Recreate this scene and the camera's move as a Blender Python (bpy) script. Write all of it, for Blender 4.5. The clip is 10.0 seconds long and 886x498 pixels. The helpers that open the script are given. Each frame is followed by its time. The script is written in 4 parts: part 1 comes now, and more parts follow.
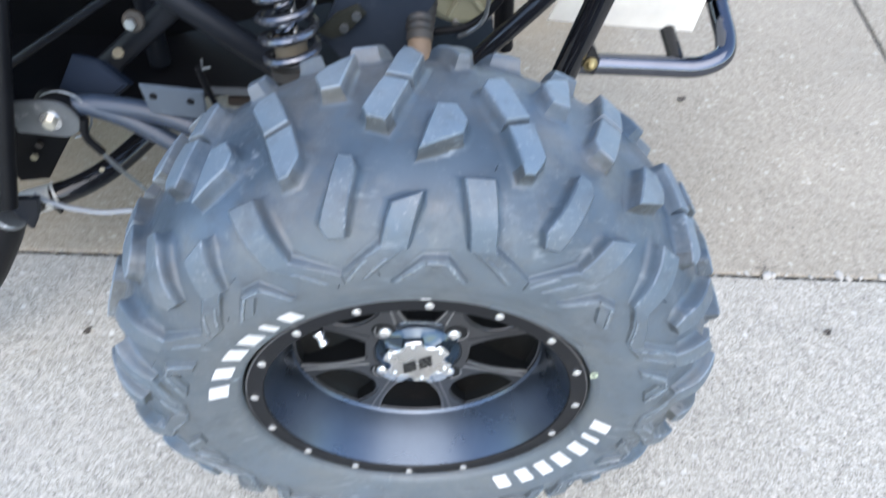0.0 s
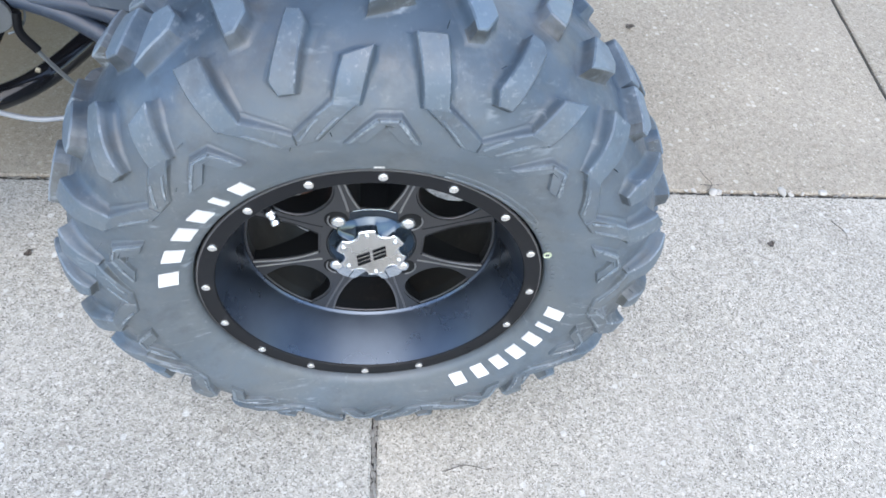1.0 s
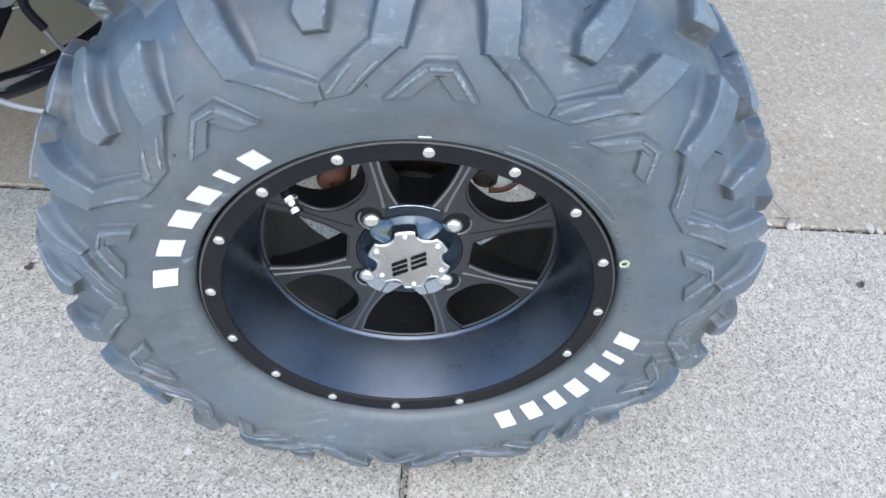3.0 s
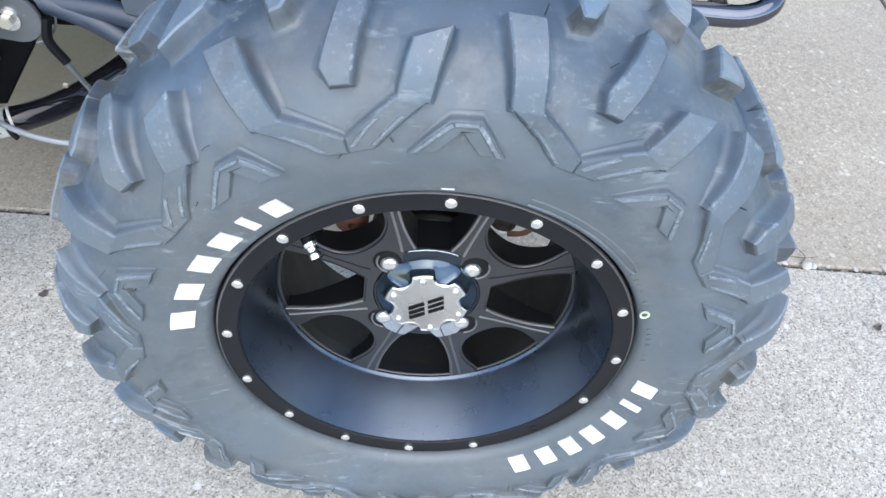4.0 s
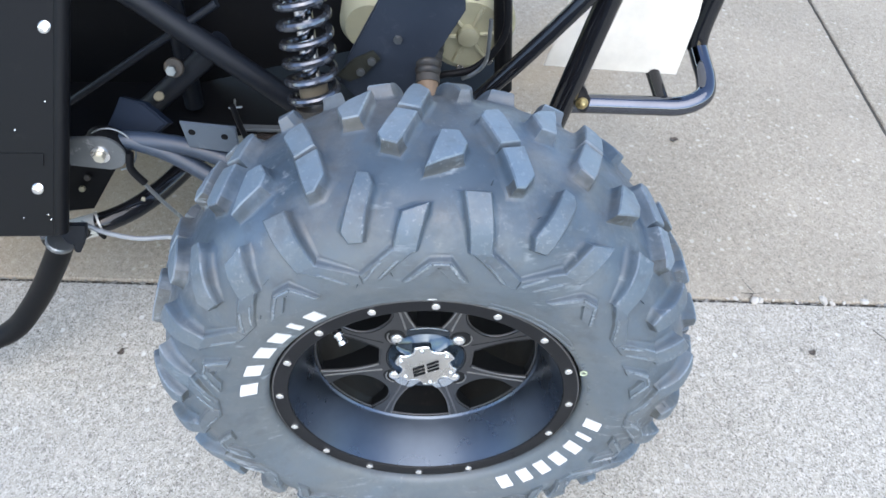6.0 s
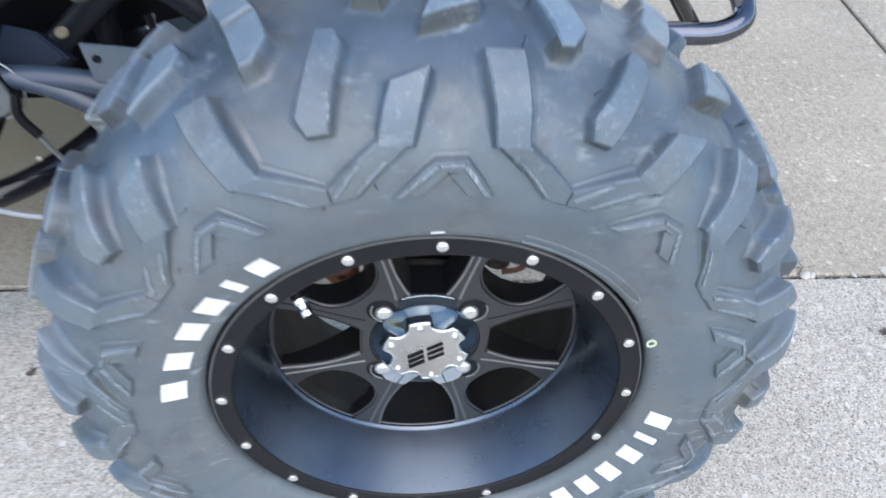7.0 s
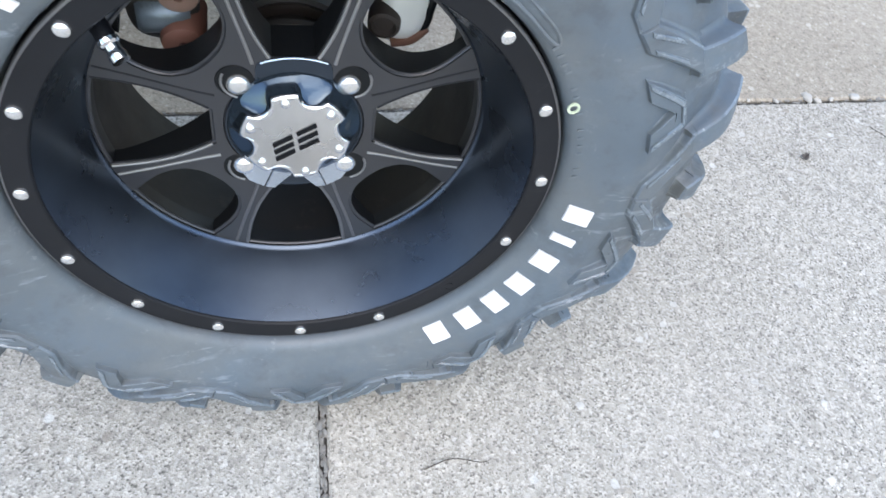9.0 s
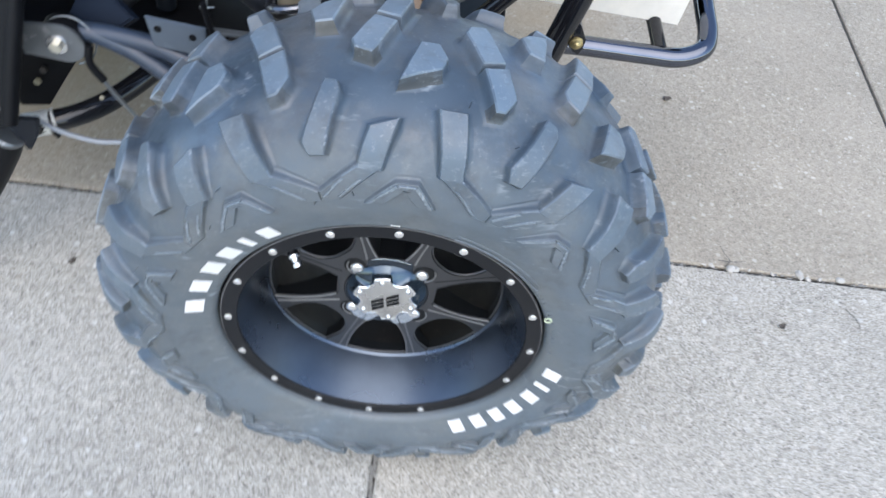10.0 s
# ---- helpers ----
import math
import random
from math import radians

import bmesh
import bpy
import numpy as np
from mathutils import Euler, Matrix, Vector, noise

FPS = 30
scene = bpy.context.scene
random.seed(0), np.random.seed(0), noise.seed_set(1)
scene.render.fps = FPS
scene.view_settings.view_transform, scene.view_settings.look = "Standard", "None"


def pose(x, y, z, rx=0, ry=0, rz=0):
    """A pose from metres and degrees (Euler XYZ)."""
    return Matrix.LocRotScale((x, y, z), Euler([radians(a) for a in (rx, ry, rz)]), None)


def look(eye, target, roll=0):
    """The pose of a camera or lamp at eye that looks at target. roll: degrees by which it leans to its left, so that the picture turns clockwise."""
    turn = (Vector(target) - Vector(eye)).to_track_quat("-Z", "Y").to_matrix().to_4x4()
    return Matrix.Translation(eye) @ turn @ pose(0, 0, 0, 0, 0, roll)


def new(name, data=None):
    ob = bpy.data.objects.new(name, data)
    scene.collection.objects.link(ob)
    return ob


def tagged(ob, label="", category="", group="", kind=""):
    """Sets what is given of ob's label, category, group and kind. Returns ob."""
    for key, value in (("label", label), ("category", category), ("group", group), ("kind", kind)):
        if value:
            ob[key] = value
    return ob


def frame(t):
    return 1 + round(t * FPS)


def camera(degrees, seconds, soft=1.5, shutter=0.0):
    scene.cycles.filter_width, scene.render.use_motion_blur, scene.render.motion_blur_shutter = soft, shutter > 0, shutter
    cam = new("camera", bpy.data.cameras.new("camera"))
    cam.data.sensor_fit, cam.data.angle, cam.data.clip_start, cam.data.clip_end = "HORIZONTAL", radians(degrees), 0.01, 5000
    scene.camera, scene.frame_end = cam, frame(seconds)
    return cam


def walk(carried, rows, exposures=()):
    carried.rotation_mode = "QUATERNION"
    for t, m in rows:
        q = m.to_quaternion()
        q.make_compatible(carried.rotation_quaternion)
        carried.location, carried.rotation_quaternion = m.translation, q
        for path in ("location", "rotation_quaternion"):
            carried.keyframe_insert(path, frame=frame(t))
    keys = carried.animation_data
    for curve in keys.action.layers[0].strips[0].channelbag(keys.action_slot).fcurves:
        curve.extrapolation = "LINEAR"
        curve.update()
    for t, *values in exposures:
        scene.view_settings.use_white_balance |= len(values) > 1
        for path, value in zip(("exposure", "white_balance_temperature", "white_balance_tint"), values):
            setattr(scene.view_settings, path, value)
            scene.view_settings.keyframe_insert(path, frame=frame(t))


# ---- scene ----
cam = camera(60.06, 10.0, shutter=0.32)
ROWS = [
    (0.0, -0.0055, -0.4043, 1.1248, 38.67, -1.82, -1.29),
    (0.2, 0.0039, -0.4180, 1.1135, 36.20, -0.84, 0.55),
    (0.5, 0.0110, -0.4405, 1.0987, 38.54, -1.40, 0.90),
    (0.7, 0.0065, -0.4571, 1.0902, 36.43, -3.18, -1.56),
    (1.0, -0.0079, -0.4760, 1.0637, 36.67, -4.13, -4.21),
    (1.2, -0.0150, -0.4808, 1.0278, 36.93, -5.12, -3.91),
    (1.5, -0.0190, -0.4821, 0.9617, 36.87, -4.57, -1.66),
    (1.7, -0.0167, -0.4783, 0.9239, 36.56, -3.63, -1.11),
    (2.0, -0.0098, -0.4654, 0.8964, 36.54, -3.79, -1.40),
    (2.5, -0.0058, -0.4484, 0.8947, 38.14, -3.58, -2.43),
    (2.7, -0.0090, -0.4424, 0.9050, 40.18, -3.51, -2.10),
    (3.8, -0.0189, -0.4065, 0.9251, 41.79, -3.16, -0.29),
    (4.0, -0.0235, -0.4091, 0.9296, 42.32, -3.68, -0.23),
    (4.5, -0.0270, -0.4155, 0.9348, 43.30, -3.42, 0.05),
    (5.0, -0.0279, -0.4226, 0.9725, 42.46, -3.61, 0.28),
    (5.5, -0.0086, -0.4853, 1.1447, 39.60, -2.13, -1.11),
    (5.7, -0.0010, -0.5105, 1.1847, 40.51, -1.56, -1.03),
    (6.8, -0.0188, -0.4294, 1.0047, 45.49, 0.10, -2.72),
    (7.0, -0.0240, -0.3917, 0.9185, 45.31, -0.72, -4.26),
    (7.5, -0.0120, -0.3336, 0.8260, 46.43, -3.36, -7.42),
    (7.7, -0.0017, -0.3260, 0.8113, 45.47, -3.41, -9.46),
    (8.0, 0.0154, -0.3238, 0.7882, 45.12, -4.05, -12.47),
    (8.2, 0.0250, -0.3272, 0.7694, 44.38, -5.92, -14.08),
    (8.5, 0.0316, -0.3416, 0.7532, 40.96, -6.20, -13.58),
    (8.8, 0.0140, -0.3605, 0.7539, 37.06, -5.50, -11.11),
    (9.0, 0.0044, -0.3713, 0.7563, 37.60, -5.03, -9.53),
    (9.5, 0.0156, -0.4003, 0.8928, 41.07, -2.92, -8.18),
    (9.8, 0.0150, -0.4490, 1.0279, 41.39, -2.79, -2.22),
    (10.0, 0.0143, -0.4908, 1.1228, 38.75, -5.66, 2.14),
]
walk(cam, [(t, pose(x, y, z, rx, ry, rz)) for t, x, y, z, rx, ry, rz in ROWS], [(0.0, 1.76, 7100, 10), (0.5, 1.67, 7100, 10), (1.0, 1.67, 7100, 10), (2.0, 1.53, 7100, 10), (2.5, 1.52, 7100, 10), (4.0, 1.76, 7100, 10), (4.5, 1.73, 7100, 10), (5.5, 1.75, 7100, 10), (7.0, 1.65, 7100, 10), (8.0, 1.68, 7100, 10), (8.5, 1.80, 7100, 10), (9.0, 1.65, 7100, 10), (10.0, 1.54, 7100, 10)])

# ---- world, sun, exposure ----
world = bpy.data.worlds.new("world")
scene.world = world
world.use_nodes = True
wn, wl = world.node_tree.nodes, world.node_tree.links
wn.clear()
sky = wn.new("ShaderNodeTexSky")
sky.sky_type = "NISHITA"
sky.sun_disc = False
sky.sun_elevation, sky.sun_rotation = radians(54), radians(178)
sky.dust_density, sky.ozone_density = 0.8, 2.0
wb = wn.new("ShaderNodeBackground")
wb.inputs["Strength"].default_value = 0.15
wo = wn.new("ShaderNodeOutputWorld")
wl.new(sky.outputs[0], wb.inputs["Color"])
wl.new(wb.outputs[0], wo.inputs["Surface"])

sun = new("sun", bpy.data.lights.new("sun", "SUN"))
sun.data.energy, sun.data.angle, sun.data.color = 0.7, radians(75), (1.0, 0.97, 0.925)
sun.matrix_world = look((0.05, -1.6, 2.2), (0, 0, 0))


# ---- materials ----
class Nodes:
    """A short way to wire a node material."""

    def __init__(self, name):
        self.mat = bpy.data.materials.new(name)
        self.mat.use_nodes = True
        self.tree = self.mat.node_tree
        self.bsdf = self.tree.nodes["Principled BSDF"]
        self.co = self.tree.nodes.new("ShaderNodeTexCoord")

    def node(self, kind, **values):
        n = self.tree.nodes.new("ShaderNode" + kind)
        for key, value in values.items():
            if isinstance(value, bpy.types.NodeSocket):
                self.tree.links.new(value, n.inputs[key])
            else:
                n.inputs[key].default_value = value
        return n

    def put(self, key, value):
        if isinstance(value, bpy.types.NodeSocket):
            self.tree.links.new(value, self.bsdf.inputs[key])
        else:
            self.bsdf.inputs[key].default_value = value

    def noise(self, scale, detail=4.0, rough=0.6, vector=None):
        n = self.node("TexNoise", Scale=scale, Detail=detail, Roughness=rough)
        self.tree.links.new(vector or self.co.outputs["Object"], n.inputs["Vector"])
        return n.outputs[0]

    def ramp(self, fac, *stops):
        n = self.node("ValToRGB", Fac=fac)
        e = n.color_ramp.elements
        while len(e) < len(stops):
            e.new(0.5)
        for el, (p, c) in zip(e, stops):
            el.position = p
            el.color = (c, c, c, 1) if isinstance(c, (int, float)) else (*c, 1)
        return n.outputs[0]

    def mix(self, fac, a, b, blend="MIX"):
        n = self.tree.nodes.new("ShaderNodeMix")
        n.data_type, n.blend_type = "RGBA", blend
        for i, v in ((0, fac), (6, a), (7, b)):
            if isinstance(v, bpy.types.NodeSocket):
                self.tree.links.new(v, n.inputs[i])
            elif i == 0:
                n.inputs[0].default_value = v
            else:
                n.inputs[i].default_value = (*v, 1)
        return n.outputs[2]

    def bump(self, height, strength, distance, normal=None):
        n = self.node("Bump", Height=height, Strength=strength, Distance=distance)
        if normal is not None:
            self.tree.links.new(normal, n.inputs["Normal"])
        return n.outputs[0]


def make_rubber(name, low, high, dusty, scuffed, streak=0.0, sheen=0.62):
    m = Nodes(name)
    place = m.tree.nodes.new("ShaderNodeNewGeometry").outputs["Position"]
    plain_noise = m.noise
    m.noise = lambda scale, detail=4.0, rough=0.6: plain_noise(scale, detail, rough, place)
    big, fine = m.noise(6, 3, 0.55), m.noise(120, 4, 0.7)
    base = m.mix(m.ramp(big, (0.35, 0.0), (0.68, 1.0)), low, high)
    # blue patches: sky sheen painted into the base colour
    sky_sheen = m.ramp(m.noise(11, 5, 0.6), (0.48, 0.0), (0.70, 0.55))
    base = m.mix(sky_sheen, base, (0.088, 0.134, 0.190))
    haze = m.ramp(m.noise(16, 6, 0.72), (0.50, 0.0), (0.68, 0.50))
    base = m.mix(haze, base, (0.150, 0.188, 0.225))
    dust = m.ramp(m.mix(0.25, m.noise(8, 4, 0.6), m.noise(60, 5, 0.75)), (0.44, 0.0), (0.62, dusty))
    base = m.mix(dust, base, (0.150, 0.128, 0.094))
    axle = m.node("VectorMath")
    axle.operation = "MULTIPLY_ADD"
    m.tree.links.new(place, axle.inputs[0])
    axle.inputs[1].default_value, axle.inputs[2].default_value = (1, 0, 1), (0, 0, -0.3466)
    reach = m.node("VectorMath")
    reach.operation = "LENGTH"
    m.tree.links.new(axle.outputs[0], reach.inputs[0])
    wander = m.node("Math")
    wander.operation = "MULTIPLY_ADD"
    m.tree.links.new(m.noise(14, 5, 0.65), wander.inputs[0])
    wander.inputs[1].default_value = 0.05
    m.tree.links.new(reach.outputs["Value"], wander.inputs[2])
    # lighter towards the axle: front light on the sidewall put into the colour
    wall_light = m.ramp(wander.outputs[0], (0.285, 0.50), (0.335, 0.0))
    base = m.mix(wall_light, base, (0.111, 0.133, 0.148))
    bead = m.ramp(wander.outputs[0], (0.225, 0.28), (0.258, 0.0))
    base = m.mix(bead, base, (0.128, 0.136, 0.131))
    dark = m.ramp(m.noise(30, 5, 0.65), (0.54, 0.0), (0.68, 0.32))
    base = m.mix(dark, base, (0.035, 0.043, 0.053))
    scuff = m.ramp(m.noise(44, 6, 0.78), (0.62, 0.0), (0.72, scuffed))
    base = m.mix(scuff, base, (0.27, 0.29, 0.31))
    flecks = m.node("Math", Value=m.ramp(m.noise(190, 4, 0.7), (0.56, 0.0), (0.66, 1.0)))
    flecks.operation = "MULTIPLY"
    m.tree.links.new(m.ramp(m.noise(20, 5, 0.7), (0.54, streak * 0.3), (0.68, 0.18 + streak * 0.75)), flecks.inputs[1])
    base = m.mix(flecks.outputs[0], base, (0.50, 0.53, 0.55))
    along = m.node("VectorMath")
    along.operation = "MULTIPLY"
    m.tree.links.new(place, along.inputs[0])
    along.inputs[1].default_value = (0.22, 0.5, 1)
    scratch = m.node("Math", Value=m.ramp(plain_noise(150, 3, 0.6, along.outputs[0]), (0.56, 0.0), (0.66, 0.65)))
    scratch.operation = "MULTIPLY"
    m.tree.links.new(m.ramp(m.noise(9, 4, 0.7), (0.53, 0.0), (0.64, 1.0)), scratch.inputs[1])
    base = m.mix(scratch.outputs[0], base, (0.26, 0.30, 0.33))
    m.put("Base Color", base)
    gloss = m.mix(0.4, m.noise(9, 4, 0.6), m.noise(45, 5, 0.7))
    m.put("Roughness", m.ramp(gloss, (0.38, 0.62 - 0.42 * sheen), (0.62, 0.86 - 0.40 * sheen)))
    m.put("Specular IOR Level", sheen)
    m.put("Normal", m.bump(fine, 0.16, 0.001, m.bump(m.noise(18, 3, 0.5), 0.12, 0.004)))
    return m.mat


def make_paint(name, color, rough, speck=0.0, metallic=0.0, bump=0.1, wear=None, spec=0.5):
    m = Nodes(name)
    big, fine = m.noise(14, 4), m.noise(160, 3)
    dark = tuple(c * 0.78 for c in color)
    base = m.mix(m.ramp(big, (0.3, 0.0), (0.75, 1.0)), dark, color)
    if wear:
        base = m.mix(m.ramp(m.noise(30, 6, 0.75), (0.58, 0.0), (0.72, speck)), base, wear)
    m.put("Base Color", base)
    m.put("Metallic", metallic)
    m.put("Specular IOR Level", spec)
    m.put("Roughness", m.ramp(big, (0.3, rough * 0.85), (0.7, min(1, rough * 1.2))))
    m.put("Normal", m.bump(fine, bump, 0.0008))
    return m.mat


def make_concrete(name, tint, even=0.0):
    m = Nodes(name)
    geo = m.tree.nodes.new("ShaderNodeNewGeometry").outputs["Position"]
    v = m.node("TexVoronoi", Scale=460.0)
    m.tree.links.new(geo, v.inputs["Vector"])
    v2 = m.node("TexVoronoi", Scale=270.0)
    m.tree.links.new(geo, v2.inputs["Vector"])
    sep = m.node("SeparateColor", Color=v.outputs["Color"]).outputs[0]
    sep2 = m.node("SeparateColor", Color=v2.outputs["Color"])
    grain = m.ramp(sep, (0.0, (0.115, 0.104, 0.088)), (0.20, (0.385, 0.345, 0.289)), (0.78, (0.545, 0.493, 0.420)), (1.0, (0.705, 0.65, 0.567)))
    grain = m.mix(even, grain, (0.465, 0.42, 0.355))
    stone = m.ramp(sep2.outputs[1], (0.0, (0.20, 0.18, 0.155)), (0.4, (0.44, 0.39, 0.33)), (1.0, (0.74, 0.69, 0.62)))
    pick = m.ramp(sep2.outputs[0], (0.84, 0.0), (0.88, 0.7))
    base = m.mix(pick, grain, stone)
    v3 = m.node("TexVoronoi", Scale=85.0)
    m.tree.links.new(geo, v3.inputs["Vector"])
    sep3 = m.node("SeparateColor", Color=v3.outputs["Color"])
    shape = m.node("Math", Value=m.ramp(sep3.outputs[0], (0.965 - 0.06 * even, 0.0), (0.972 - 0.06 * even, 0.8)))
    shape.operation = "MULTIPLY"
    m.tree.links.new(m.ramp(m.mix(0.25, v3.outputs["Distance"], m.noise(260, 3, 0.6, geo)), (0.40, 1.0), (0.50, 0.0)), shape.inputs[1])
    base = m.mix(shape.outputs[0], base, m.ramp(sep3.outputs[2], (0.0, (0.36, 0.31, 0.25)), (0.35, (0.62, 0.58, 0.51)), (1.0, (0.72, 0.69, 0.63))))
    clump = m.ramp(m.noise(75, 4, 0.7, geo), (0.36, 0.78), (0.62, 1.0))
    base = m.mix(1.0, base, clump, "MULTIPLY")
    stain = m.ramp(m.noise(2.2, 6, 0.6, geo), (0.35, 0.84), (0.65, 1.0))
    base = m.mix(1.0, base, stain, "MULTIPLY")
    warm = m.ramp(m.noise(3.5, 5, 0.65, geo), (0.45, 0.0), (0.75, 0.35))
    base = m.mix(warm, base, (0.47, 0.42, 0.36))
    spots = m.ramp(m.noise(17, 5, 0.75, geo), (0.66, 0.0), (0.74, 0.22))
    base = m.mix(spots, base, (0.26, 0.24, 0.21))
    base = m.mix(1.0, base, tint, "MULTIPLY")
    for centre, near, far, most in (((-0.95, 1.15, 0), 0.55, 1.0, 0.85), ((0.28, 1.22, 0), 0.25, 0.58, 0.5)):
        away = m.node("VectorMath")
        away.operation = "DISTANCE"
        m.tree.links.new(geo, away.inputs[0])
        away.inputs[1].default_value = centre
        wander = m.node("Math")
        wander.operation = "MULTIPLY_ADD"
        m.tree.links.new(m.noise(4, 6, 0.7, geo), wander.inputs[0])
        wander.inputs[1].default_value = 0.5
        m.tree.links.new(away.outputs["Value"], wander.inputs[2])
        base = m.mix(m.ramp(wander.outputs[0], (near, most), (far, 0.0)), base, (0.40, 0.295, 0.175))
    m.put("Base Color", base)
    m.put("Roughness", 0.85)
    m.put("Specular IOR Level", 0.3)
    h = m.mix(0.5, v.outputs["Distance"], m.noise(60, 5, 0.7, geo))
    m.put("Normal", m.bump(h, 0.6, 0.002))
    return m.mat


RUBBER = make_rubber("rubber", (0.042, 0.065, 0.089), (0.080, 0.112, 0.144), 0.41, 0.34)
# lug tops: wear plus the sky's reflection, painted as a paler base (next two)
SEMI_LIT = make_rubber("rubbed_skylit_rubber", (0.064, 0.095, 0.125), (0.105, 0.141, 0.173), 0.35, 0.6, 0.25)
WORN_LIT = make_rubber("worn_skylit_rubber", (0.114, 0.162, 0.206), (0.186, 0.243, 0.291), 0.2, 0.6, 0.3)
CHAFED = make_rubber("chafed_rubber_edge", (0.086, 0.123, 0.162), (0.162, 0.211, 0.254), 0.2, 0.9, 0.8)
# glossy rails whose pale, streaked base paints in sky glints
GLINT_RAIL = make_rubber("painted_glint_rubber_rail", (0.105, 0.145, 0.180), (0.205, 0.255, 0.295), 0.2, 0.9, 0.9, 1.15)
# brown dust, darkened further to paint end walls as less lit
CAKED_DIM = make_rubber("dust_caked_dimmed_rubber", (0.046, 0.056, 0.063), (0.070, 0.075, 0.074), 0.34, 0.15, 0.0, 0.35)
LETTER = make_paint("white_rubber", (0.80, 0.80, 0.79), 0.55, 0.3, wear=(0.55, 0.53, 0.5))
SATIN = make_paint("satin_black_anodised_alloy", (0.146, 0.178, 0.222), 0.28, metallic=0.95, bump=0.05)
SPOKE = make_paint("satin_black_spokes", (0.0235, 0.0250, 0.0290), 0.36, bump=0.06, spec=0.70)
# darker black for recesses: their shade is put into the colour
RECESS_BLACK = make_paint("matt_black_recess_shade", (0.008, 0.009, 0.010), 0.4, bump=0.05, spec=0.2)
RING = make_paint("satin_black_ring", (0.0105, 0.0115, 0.0140), 0.5, 0.4, bump=0.05, spec=0.24, wear=(0.026, 0.026, 0.027))
LIP = make_paint("bare_grey_edge", (0.16, 0.16, 0.165), 0.35, metallic=0.6)
EDGE = make_paint("machined_edge", (0.30, 0.30, 0.30), 0.38, metallic=0.75)
BRUSHED = make_paint("polished_steel", (0.74, 0.74, 0.73), 0.27, metallic=1.0, bump=0.12)
SMOKE = make_paint("smoky_chrome", (0.072, 0.098, 0.125), 0.09, metallic=0.85, bump=0.03, spec=0.8)
SKIRT = make_paint("dark_blue_lacquer", (0.034, 0.046, 0.062), 0.20, metallic=0.5, bump=0.03)
PALE = make_paint("pale_blue_chrome", (0.62, 0.70, 0.80), 0.25, metallic=0.9)
CHROME = make_paint("chrome", (0.86, 0.87, 0.88), 0.06, metallic=1.0, bump=0.02)
STEEL = make_paint("zinc_steel", (0.88, 0.88, 0.87), 0.22, metallic=0.9, bump=0.15)
GLOSS = make_paint("gloss_black_paint", (0.010, 0.011, 0.014), 0.06, bump=0.03, spec=0.5)
SPRING = make_paint("blue_black_spring", (0.15, 0.165, 0.195), 0.14, metallic=0.8, bump=0.03)
BUMPER = make_paint("polished_black_tube", (0.150, 0.162, 0.195), 0.05, metallic=1.0, bump=0.03)
PLASTIC = make_paint("black_plastic", (0.006, 0.0065, 0.008), 0.42, 0.25, wear=(0.022, 0.022, 0.022), spec=0.14)
ARMPAINT = make_paint("dusty_arm_paint", (0.030, 0.046, 0.074), 0.32, 0.6, wear=(0.09, 0.115, 0.15))
BRACKET = make_paint("grey_bracket_paint", (0.090, 0.116, 0.148), 0.40, 0.5, wear=(0.18, 0.21, 0.24))
NAVY = make_paint("dark_blue_black_paint", (0.010, 0.018, 0.034), 0.55, 0.4, wear=(0.020, 0.027, 0.042), spec=0.1)
FRAME = make_paint("dark_frame_paint", (0.008, 0.011, 0.017), 0.45, 0.4, wear=(0.022, 0.023, 0.026), spec=0.3)
IRON = make_paint("dirty_cast_iron", (0.045, 0.042, 0.038), 0.6, 0.7, wear=(0.12, 0.08, 0.055))
DUSTY = make_paint("dusty_black_alloy", (0.0085, 0.008, 0.0075), 0.55, 0.6, wear=(0.032, 0.027, 0.021), spec=0.25)
COPPER = make_paint("red_brown_primer", (0.27, 0.12, 0.085), 0.55, 0.5, wear=(0.2, 0.12, 0.09))
BRASS = make_paint("brass_yellow_plating", (0.55, 0.44, 0.22), 0.35, metallic=0.9)
OLIVE = make_paint("dull_olive_casting", (0.46, 0.45, 0.32), 0.5, 0.4, metallic=0.3, wear=(0.30, 0.29, 0.22), bump=0.3)
PALEALU = make_paint("pale_aluminium", (0.86, 0.87, 0.82), 0.5, 0.5, metallic=0.2, wear=(0.45, 0.44, 0.40), bump=0.4)
BLUEIRON = make_paint("blue_grey_cast_iron", (0.20, 0.24, 0.27), 0.38, 0.5, metallic=0.5, wear=(0.05, 0.05, 0.05), bump=0.4)
TAN = make_paint("tan_primer", (0.36, 0.23, 0.18), 0.5, 0.5, wear=(0.25, 0.14, 0.10))
OCHRE = make_paint("dull_ochre", (0.20, 0.165, 0.115), 0.5, 0.4, wear=(0.15, 0.12, 0.09))
BOOT = make_paint("dusty_rubber_boot", (0.026, 0.025, 0.024), 0.45, 0.6, wear=(0.07, 0.06, 0.05))
SHAFT = make_paint("tan_rusty_shaft", (0.20, 0.135, 0.085), 0.55, 0.7, wear=(0.10, 0.06, 0.04), bump=0.4)
GUSSET = make_paint("blue_black_plate", (0.026, 0.036, 0.054), 0.42, 0.5, wear=(0.07, 0.08, 0.095))
RUSTY = make_paint("flaking_red_rust", (0.19, 0.09, 0.06), 0.7, 0.8, wear=(0.07, 0.045, 0.035), bump=0.8)
RUST = make_paint("dark_rust", (0.040, 0.031, 0.026), 0.6, 0.6, wear=(0.085, 0.055, 0.042), bump=0.5)
ZINC = make_paint("dull_zinc_plate", (0.22, 0.24, 0.255), 0.36, 0.9, metallic=0.75, wear=(0.62, 0.63, 0.62), bump=0.6)
